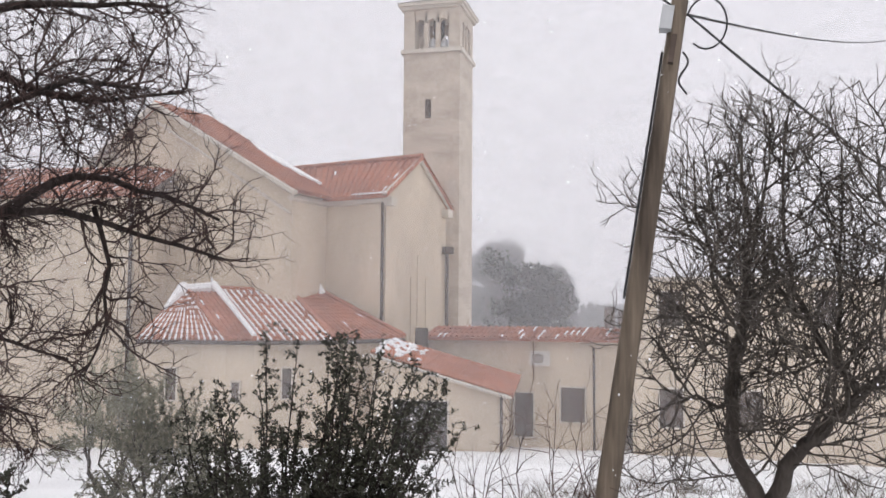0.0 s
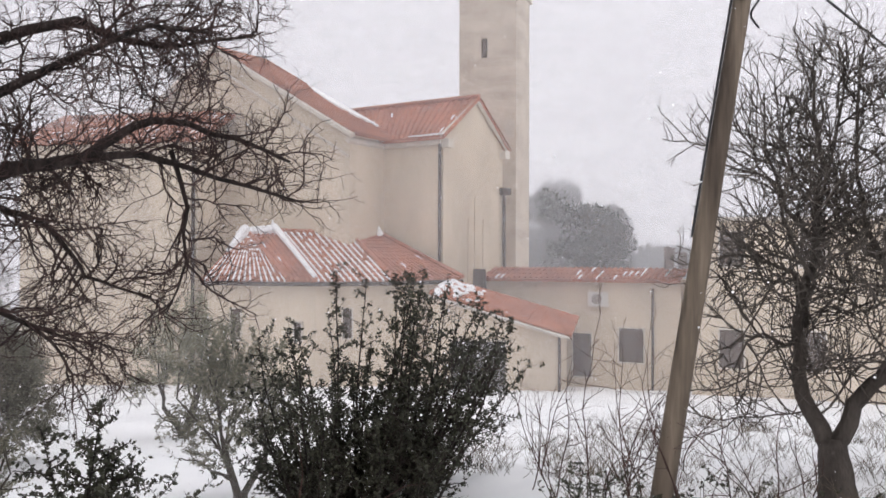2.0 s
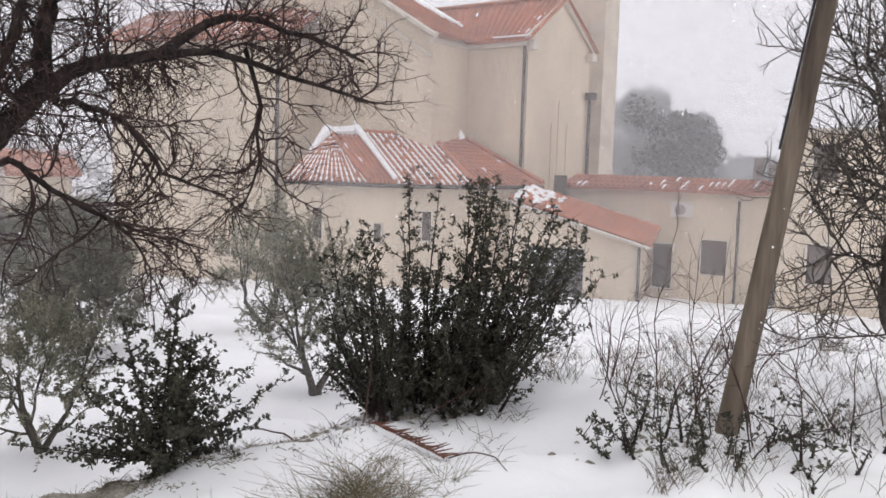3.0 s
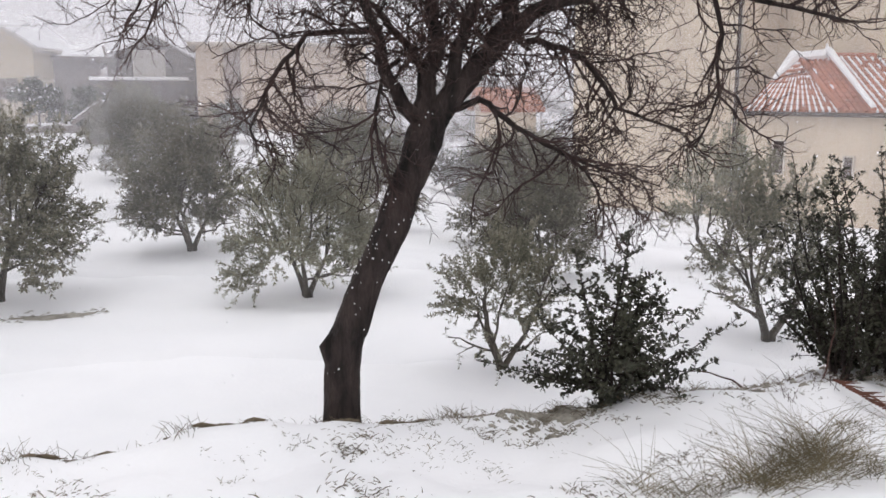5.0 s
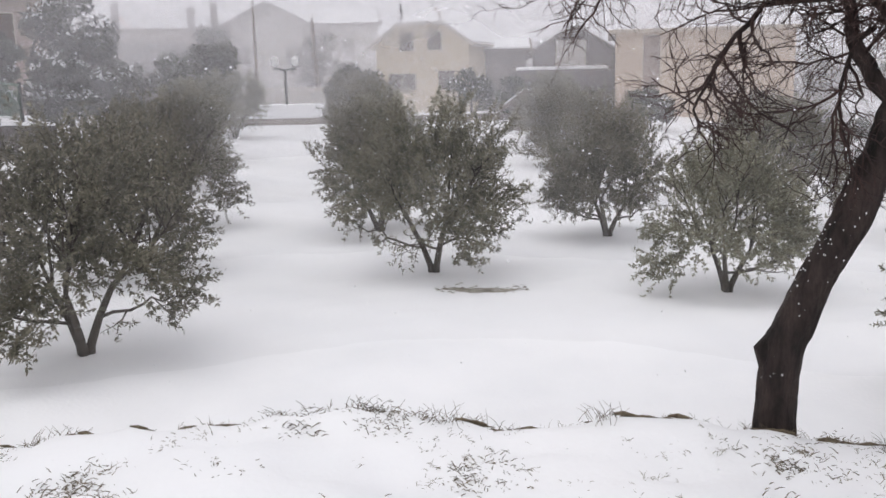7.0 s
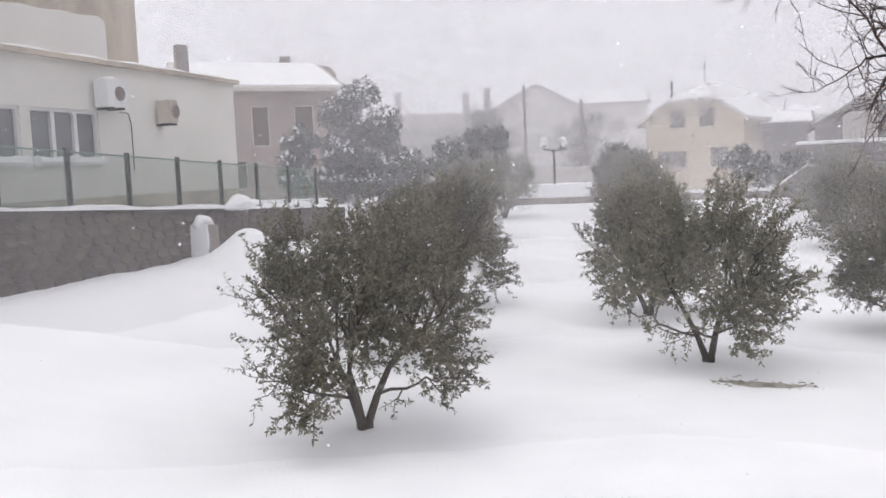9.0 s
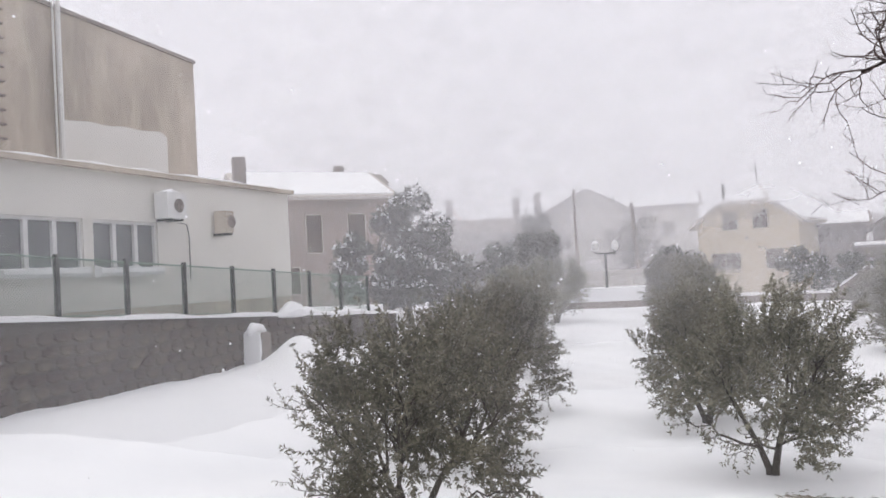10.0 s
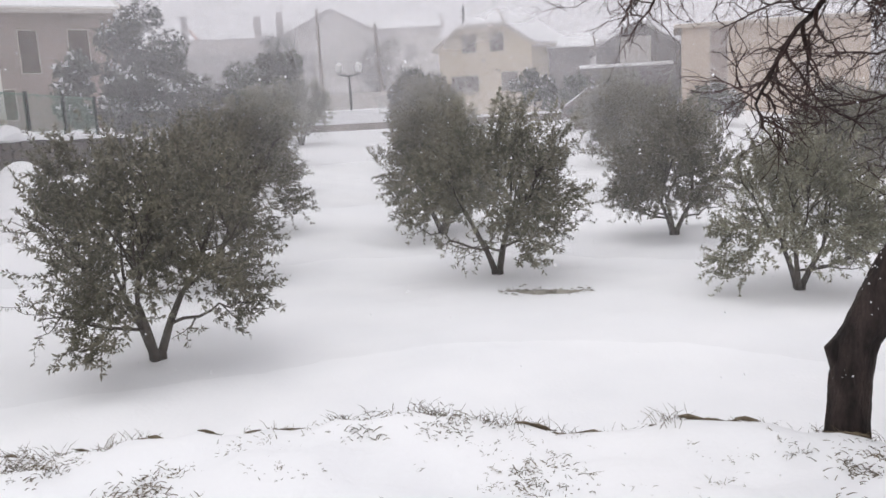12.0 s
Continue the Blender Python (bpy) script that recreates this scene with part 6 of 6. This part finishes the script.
m_ = Matrix.Translation(PB.lerp(ptop, 0.835) + pf * 0.06) @ pd.to_track_quat("Z", "Y").to_matrix().to_4x4()
part("cover_strip", Geo().box((0, 0, 0), (0.13, 0.04, 0.22), m=m_), PIPE, pole)
part("conduit", Geo().tube([PB.lerp(ptop, s) - pr_ * (0.1 - 0.03 * s) + pf * 0.04 for s in (0.45, 0.6, 0.8, 0.835)], 0.010, 6), CABLE, pole)
hook = PB.lerp(ptop, 0.895) + pr_ * 0.07
loop = [hook + pr_ * (0.14 + 0.15 * math.cos(t)) + Vector((0, 0, -0.08 + 0.2 * math.sin(t))) for t in np.linspace(2.8, -2.3, 16)]
part("cable_loop", Geo().tube(loop, 0.008, 5), CABLE, pole)
loop = [PB.lerp(ptop, 0.835) + pr_ * (0.08 + 0.035 * math.sin(t)) + Vector((0, 0, -0.14 * (t / 3))) for t in np.linspace(0, 7, 16)]
part("cable_loop", Geo().tube(loop, 0.009, 5), CABLE, pole)


def cable(a, b, sag, r=0.011):
    pts = []
    for i in range(25):
        s = i / 24
        p = a.lerp(b, s)
        p.z -= sag * 4 * s * (1 - s)
        pts.append(p)
    w = thing("overhead_cable", "black overhead cable strung from utility pole", "cable", a, group="overhead cables")
    part("strand", Geo().tube(pts, r, 5), CABLE, w)


cable(hook, Vector((11.21, 19.00, 9.09)), 0.12)
cable(hook, hook + (Vector((5.74, 10.58, 5.17)) - hook) * 2.5, 0.1, 0.009)
cable(hook, hook + (Vector((6.28, 10.29, 4.86)) - hook) * 2.5, 0.35, 0.007)
high = bx + Vector((-0.03, 0, 0.12))
cable(high, high + (bearing(-5.3, 6.0, 6.13) - high) * 6, 0.05, 0.009)


# ---- far trees ----
def leafy_tree(name, label, base, height, rx, n, leaf, mat, seed, trunk_h=0.3, lumps=24, snow=0.0, bark=None, group=""):
    """A tree with a tapered trunk, limbs and a ragged crown of leaf clumps."""
    rng = random.Random(seed)
    base = Vector(base)
    t = thing(name, label, "tree", base, group=group)
    g, lv, sn = Geo(), Geo(), Geo()
    g.tube([base - Vector((0, 0, 0.3)), base + Vector((0.05, 0, height * 0.4)), base + Vector((0, 0, height * 0.8))], [height * 0.022, height * 0.016, height * 0.006], 8)
    zc, rz = height * (1 + trunk_h) / 2, height * (1 - trunk_h) / 2
    hubs = []
    for k in range(lumps):
        a, q, w = rng.uniform(0, 2 * math.pi), math.sqrt(rng.random()) * 0.72, rng.uniform(-0.75, 0.75)
        s = math.sqrt(max(0.1, 1 - w * w))
        hubs.append((base + Vector((math.cos(a) * q * rx * s, math.sin(a) * q * rx * s, zc + w * rz)), rng.uniform(0.22, 0.36) * rx))
        h0 = hubs[-1][0]
        root = base + Vector((0, 0, max(0.25 * height, h0.z - base.z - 0.35 * rx)))
        g.tube([root, root.lerp(h0, 0.5) + Vector((0, 0, 0.05 * rx)), h0], [height * 0.007, height * 0.005, height * 0.002], 5)
    for k in range(n):
        c, r = hubs[rng.randrange(lumps)]
        d = Vector((rng.gauss(0, 1), rng.gauss(0, 1), rng.gauss(0, 0.8))).normalized() * r * (0.35 + 0.75 * rng.random() ** 0.5)
        p = c + d
        u = Vector((rng.gauss(0, 1), rng.gauss(0, 1), rng.gauss(0, 1))).normalized()
        v = u.orthogonal().normalized()
        v.rotate(Matrix.Rotation(rng.uniform(0, 6.28), 3, u))
        l_ = leaf * rng.uniform(0.6, 1.4)
        tgt = sn if (d.z > 0.3 * r and rng.random() < snow) else lv
        tgt.add([p - v * l_ * 0.3, p + v * l_ * 0.3, p + u * l_], [(0, 1, 2)])
    part("trunk", g, bark or BARK_O, t)
    part("crown", lv, mat, t)
    if snow:
        part("snow_dust", sn, SNOW, t, kind="stuff")
    return t


for az, r, h, rx, sd in ((-6.2, 72, 12.5, 3.7, 1), (-9.5, 70, 10.5, 3.2, 2), (-8.0, 78, 8.0, 4.6, 3), (-13.5, 80, 6.5, 4.0, 4), (-17.5, 75, 9, 4.0, 9)):
    leafy_tree("pine_tree", "tall dark pine tree blurred by falling snow", bearing(az, r, -2.6), h, rx, 22000, 0.36, LEAF_P, sd, -0.1, 90, group="pines behind church")
leafy_tree("broadleaf_tree", "large evergreen tree with snow on crown beside house", bearing(82.9, 35, 1.0), 5.4, 1.8, 13000, 0.17, LEAF_G, 5, 0.1, 30, 0.3)
leafy_tree("broadleaf_tree", "snowy evergreen tree beside house", bearing(86.2, 36, 1.0), 4.0, 1.2, 3500, 0.2, LEAF_G, 15, 0.1, 18, 0.35)
leafy_tree("broadleaf_tree", "round dark evergreen at the lane's end", bearing(74.4, 38, 0.8), 3.9, 1.15, 3500, 0.17, LEAF_D, 6, 0.35, 18)
for k, (az, r, h, rx) in enumerate(((79.2, 40, 3.2, 1.3), (77.2, 44, 3.4, 1.4), (76.0, 50, 4.2, 1.6), (66.5, 46, 3.0, 1.3), (64.9, 47, 2.6, 1.2), (58.7, 44, 2.6, 1.3), (80.6, 46, 4.4, 1.5), (56.0, 42, 2.0, 1.0), (47.5, 38, 2.0, 1.2), (36.5, 36, 2.0, 1.4), (33.5, 34, 1.8, 1.3), (40.0, 40, 2.2, 1.5), (68.6, 64, 5.5, 2.5), (75.2, 64, 6.5, 2.6), (38.5, 56, 5.6, 2.6), (34.5, 60, 6.2, 2.8), (31.5, 66, 6.4, 2.8), (28.2, 58, 5.4, 2.4))):
    b = bearing(az, r)
    leafy_tree("garden_shrub", "grey-green garden shrub beyond orchard", (b.x, b.y, gz(b.x, b.y)), h, rx, 2600, 0.16, LEAF_G if k % 2 else LEAF_D, 50 + k, 0.05, 16, 0.1, group="garden shrubs")

# ---- thickets, grass and bare earth on the bank ----
def sapling(x, y, height, n, seed, label, spread=0.6, lm=None):
    rng = random.Random(seed)
    b = Vector((x, y, gz(x, y) - 0.05))
    t = thing("sapling", label, "shrub", b, group="bare saplings round the pole")
    spec = [dict(sides=4), dict(per_m=5.0, len=0.55, angle=42, lift=0.04, bend=0.16, seg=5, sides=3, r=0.005), dict(per_m=5, len=0.2, angle=40, lift=0.06, bend=0.14, seg=3, sides=3, r=0.0026)]
    for k in range(n):
        a = rng.uniform(0, 2 * math.pi)
        d = Vector((math.cos(a) * spread * rng.random(), math.sin(a) * spread * rng.random(), 1))
        g = Geo()
        pts = wander(rng, b + Vector((rng.gauss(0, 0.15), rng.gauss(0, 0.15), 0)), d, height * rng.uniform(0.4, 1.1), 9, 0.13, -0.005)
        branch_out(g, rng, pts, 0.0075, 0.0022, 0, spec)
        part("stem", g, TWIG_R, t)


for k, (x, y, h, n) in enumerate(((1.35, 7.0, 1.8, 6), (1.6, 6.4, 1.6, 5), (0.95, 7.4, 1.5, 4), (2.1, 6.4, 1.3, 4), (0.45, 9.0, 1.0, 3), (1.0, 8.4, 1.3, 3), (2.7, 7.0, 0.9, 3), (2.3, 8.2, 1.2, 3), (3.3, 7.6, 0.9, 3), (4.7, 8.0, 1.2, 5), (0.1, 8.3, 0.8, 3))):
    sapling(x, y, h, n, 70 + k, "thicket of thin reddish bare saplings in snow")


def ground_cover(name, label, spots, seed, mat, blades, h, lean, wid=0.004):
    """Tufts of thin blades poking out of the snow, as one thing of kind stuff."""
    rng = random.Random(seed)
    g = Geo()
    for x, y, s in spots:
        b = Vector((x, y, gz(x, y) - 0.02))
        for k in range(max(3, int(blades * s))):
            a = rng.uniform(0, 2 * math.pi)
            d = Vector((math.cos(a) * lean, math.sin(a) * lean, 1)).normalized()
            p = b + Vector((rng.gauss(0, 0.05 * s), rng.gauss(0, 0.05 * s), 0))
            l_ = h * s * rng.uniform(0.4, 1.2)
            m1 = p + d * l_ * 0.55
            d2 = (d + Vector((math.cos(a) * lean * 0.8, math.sin(a) * lean * 0.8, -0.15))).normalized()
            g.tube([p, m1, m1 + d2 * l_ * 0.5], [wid, wid * 0.8, wid * 0.3], 3, caps=False)
    return tagged(part(name, g, mat, None), label, "grass", kind="stuff")


rng = random.Random(77)


def edge_point(s):
    """A place along the bank's edge, s from 0 to 1."""
    pts = EDGE[1:8]
    lens = [math.hypot(b[0] - a[0], b[1] - a[1]) for a, b in zip(pts[:-1], pts[1:])]
    d = s * sum(lens)
    for (a, b), l_ in zip(zip(pts[:-1], pts[1:]), lens):
        if d <= l_:
            return a[0] + (b[0] - a[0]) * d / l_, a[1] + (b[1] - a[1]) * d / l_
        d -= l_
    return pts[-1]


spots_g = []
for k in range(150):
    s = rng.random()
    x, y = edge_point(s)
    spots_g.append((x + rng.gauss(0.1, 0.1), y + rng.gauss(-0.05, 0.1), rng.choice((0.35, 0.5, 0.7, 1.0, 1.3))))
spots_g += [(-6.02, 1.55, 1.8), (-5.95, 1.7, 1.5), (-4.65, 3.5, 1.7), (-4.5, 3.6, 1.6), (-5.3, 2.75, 1.5), (-5.1, 2.95, 1.6), (-4.3, 3.95, 1.6)]
ground_cover("grass_tufts", "dry brown grass blades along the snowy bank edge", spots_g, 78, GRASS, 16, 0.11, 0.7, 0.0022)
spots_h = [(-6.6 + 7.4 * rng.random(), -1.0 + 8.5 * rng.random(), rng.choice((0.3, 0.45, 0.6, 0.9))) for _ in range(420)]
for _ in range(130):
    cx, cy = -6.6 + 7.4 * rng.random(), -1.0 + 8.5 * rng.random()
    spread = rng.uniform(0.04, 0.14)
    spots_h += [(cx + rng.gauss(0, spread), cy + rng.gauss(0, spread), rng.choice((0.3, 0.45, 0.6, 0.9))) for _ in range(rng.randint(8, 24))]
spots_h = [q for q in spots_h if edge_distance(q[0], q[1]) > 0.05 and not (q[0] > -0.6 and q[1] > 4.2) and math.hypot(q[0], q[1]) > 2.6]
ground_cover("grass_stubble", "short dark grass tips poking through snow", spots_h, 79, GRASS, 14, 0.055, 1.1, 0.0022)
spots_p = []
for _ in range(75):
    cx, cy, wide = -6.4 + 5.4 * rng.random(), -0.6 + 7.0 * rng.random(), rng.uniform(0.05, 0.15)
    spots_p += [(cx + rng.gauss(0, wide), cy + rng.gauss(0, wide), rng.uniform(0.9, 2.2)) for _ in range(int(rng.uniform(60, 200) * wide))]
spots_p = [q for q in spots_p if edge_distance(q[0], q[1]) > 0.1 and math.hypot(q[0], q[1]) > 3.2]
ground_cover("matted_grass", "matted dark grass showing through thin snow", spots_p, 83, GRASS, 15, 0.028, 1.6, 0.0034)
spots_r = [(0.2 + 8 * rng.random(), 5.4 + 5.8 * rng.random(), rng.choice((0.5, 0.8, 1.1, 1.5))) for _ in range(800)]
spots_r = [q for q in spots_r if q[0] > 1.1 or q[1] > 7.6 + 0.8 * (1.1 - q[0])]
ground_cover("dry_weeds", "tangle of dry grey-brown weeds on snowy slope", spots_r, 80, GRASS, 9, 0.26, 0.6, 0.0024)
spots_r = [(-1.5 + 1.8 * rng.random(), 6.0 + 2.0 * rng.random(), rng.choice((0.5, 0.8))) for _ in range(40)]
ground_cover("dry_weeds", "scattered dry stalks beside the dark bush", spots_r, 81, TWIG_R, 7, 0.3, 1.0, 0.0025)

spots_t = []
for _ in range(64):
    u = rng.gauss(0, 0.4)
    spots_t.append((-0.9 + 0.55 * u + rng.gauss(0, 0.12), 4.84 + 0.75 * u + rng.gauss(0, 0.1), rng.choice((0.7, 1.0, 1.2))))
ground_cover("grass_tussock", "long pale straw grass drooping over the bank", spots_t, 82, STRAW, 15, 0.4, 1.25, 0.0018)
turf = Geo()
for k in range(300):
    s = k / 300 * 0.72
    if math.sin(k * 0.45) + 0.6 * math.sin(k * 0.17 + 1) < -0.55:
        continue
    x, y = edge_point(s)
    z = gz(x, y)
    r_ = rng.choice((0.004, 0.007, 0.012, 0.018))
    c = Vector((x + rng.gauss(0.1, 0.025), y + rng.gauss(-0.05, 0.025), 0))
    c.z = gz(c.x, c.y) + 0.01
    turf.tube([c + Vector((-0.05, -0.04, 0)), c + Vector((0, 0, r_ * 0.5)), c + Vector((0.05, 0.05, 0))], [r_ * 0.4, r_, r_ * 0.4], 6)
tagged(part("turf_edge", turf, SOIL, None), "dark exposed turf along the bank's broken edge", "turf", kind="stuff")
bare = Geo()
for cx, cy, n, sp in ((-2.75, 5.35, 160, 0.2), (-1.6, 6.55, 120, 0.3), (-0.9, 7.3, 90, 0.3), (1.2, 6.4, 60, 0.4)):
    for k in range(n):
        x, y = cx + rng.gauss(0, sp), cy + rng.gauss(0, sp * 0.5)
        c = Vector((x, y, gz(x, y)))
        r_ = rng.uniform(0.008, 0.03)
        bare.tube([c + Vector((-r_, 0, -0.005)), c + Vector((0, 0, 0.01)), c + Vector((r_, r_ * 0.4, -0.005))], [r_ * 0.3, r_ * 0.5, r_ * 0.3], 5)
for cx, cy, dx, dy, wide in ((-9.75, 6.05, 0.26, 0.46, 0.12), (-2.62, 5.56, 0.27, 0.1, 0.13)):
    rim = []
    for k in range(40):
        a = 2 * math.pi * k / 40
        q = rng.uniform(0.72, 1.1)
        ln = math.hypot(dx, dy)
        x = cx + q * (dx * math.cos(a) - dy / ln * wide * math.sin(a))
        y = cy + q * (dy * math.cos(a) + dx / ln * wide * math.sin(a))
        rim.append(Vector((x, y, gz(x, y) + 0.004)))
    bare.add([Vector((cx, cy, gz(cx, cy) + 0.014))] + rim, [(0, k + 1, (k + 1) % 40 + 1) for k in range(40)])
    for k in range(140):
        u, v = rng.uniform(-1.15, 1.15), rng.gauss(0, wide * 0.7)
        x, y = cx + dx * u - dy / ln * v, cy + dy * u + dx / ln * v
        c = Vector((x, y, gz(x, y) + 0.004))
        r_ = rng.uniform(0.006, 0.02)
        bare.tube([c + Vector((dx, dy, 0)) * r_ * 3, c + Vector((0, 0, 0.006)), c - Vector((dx, dy, 0)) * r_ * 3], [r_ * 0.2, r_ * 0.4, r_ * 0.2], 4)
tagged(part("bare_patches", bare, PATCH, None), "bare brown earth showing through thin snow", "earth", kind="stuff")
fr = thing("dry_frond", "fallen dry reddish frond on snow", "frond", (-0.6, 6.22, gz(-0.6, 6.22)))
g = Geo()
f0 = Vector((-0.92, 6.44, gz(-0.92, 6.44) + 0.05))
f1 = Vector((-0.32, 6.05, gz(-0.32, 6.05) + 0.03))
for k in range(26):
    a = f0.lerp(f1, k / 26)
    g.tube([a, a + Vector((0.14, -0.07 + 0.006 * k, 0.02 + 0.03 * math.sin(k)))], [0.009, 0.003], 4)
g.tube([f0, f0.lerp(f1, 0.5) + Vector((0, 0, 0.04)), f1], 0.007, 5)
part("blade", g, RED_DRY, fr)
for k, (x, y) in enumerate(((-1.0, 6.5), (-0.6, 6.9), (-1.5, 6.3), (-0.3, 6.2))):
    tw = thing("fallen_twig", "thin bare twig arching over snow", "twig", (x, y, gz(x, y)), group="fallen twigs")
    r2 = random.Random(90 + k)
    pts = wander(r2, (x, y, gz(x, y) + 0.02), (r2.gauss(0, 1), r2.gauss(0, 1), 0.5), 0.8, 9, 0.15, -0.08)
    part("stem", Geo().tube(pts, [0.008 - 0.0007 * i for i in range(len(pts))], 4), TWIG_R, tw)

# ---- falling snow, and sheets that stand in for haze ----
nprng = np.random.default_rng(5)


def flakes(name, n, az0, az1, r0, r1, ztop0, zslope, size, label):
    a = np.radians(nprng.uniform(az0, az1, n))
    r = np.sqrt(nprng.uniform(r0 * r0, r1 * r1, n))
    x, y = -np.sin(a) * r, np.cos(a) * r
    lo = ground_z(x, y)
    z = lo + nprng.uniform(0.05, 1, n) * (ztop0 + zslope * r)
    c = np.stack([x, y, z], -1)
    u = nprng.normal(size=(n, 3))
    u /= np.linalg.norm(u, axis=1, keepdims=True)
    v = np.cross(u, nprng.normal(size=(n, 3)))
    v /= np.linalg.norm(v, axis=1, keepdims=True)
    s = size * nprng.uniform(0.6, 1.4, (n, 1))
    ang = np.linspace(0, 2 * np.pi, 6)[:-1]
    pts = np.stack([c + (u * np.cos(t) + v * np.sin(t)) * s * 0.5 for t in ang], 1).reshape(-1, 3)
    me = bpy.data.meshes.new(name)
    me.vertices.add(5 * n)
    me.vertices.foreach_set("co", pts.ravel())
    me.loops.add(5 * n)
    me.loops.foreach_set("vertex_index", np.arange(5 * n))
    me.polygons.add(n)
    me.polygons.foreach_set("loop_start", np.arange(0, 5 * n, 5))
    me.polygons.foreach_set("loop_total", np.full(n, 5))
    me.materials.append(FLAKE)
    me.update(calc_edges=True)
    me.validate()
    return tagged(new(name, me), label, "snow", kind="stuff")


flakes("falling_snow", 3500, -45, 125, 2.5, 12, 3.0, 0.35, 0.009, "small snowflakes drifting in the air")
flakes("falling_snow", 6000, -45, 125, 12, 26, 3.0, 0.3, 0.015, "snowflakes drifting in the air")


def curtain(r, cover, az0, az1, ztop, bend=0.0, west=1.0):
    """An added upright sheet that stands in for the haze of falling snow; bend: how far it swings in or out before the
    hall.
    """
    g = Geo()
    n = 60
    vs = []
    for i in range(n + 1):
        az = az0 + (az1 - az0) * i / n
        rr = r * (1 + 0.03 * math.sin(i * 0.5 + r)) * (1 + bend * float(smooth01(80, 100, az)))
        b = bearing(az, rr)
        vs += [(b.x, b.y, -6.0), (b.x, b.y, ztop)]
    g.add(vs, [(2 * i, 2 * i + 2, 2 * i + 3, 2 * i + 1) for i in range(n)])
    return tagged(part("drifting_snow", g, veil("blown snow haze", cover, west), None, smooth=True), "see-through sheet standing in for snowfall haze", "snow", kind="stuff")


# Haze built from see-through sheets at seven ranges, most of them denser towards the west.
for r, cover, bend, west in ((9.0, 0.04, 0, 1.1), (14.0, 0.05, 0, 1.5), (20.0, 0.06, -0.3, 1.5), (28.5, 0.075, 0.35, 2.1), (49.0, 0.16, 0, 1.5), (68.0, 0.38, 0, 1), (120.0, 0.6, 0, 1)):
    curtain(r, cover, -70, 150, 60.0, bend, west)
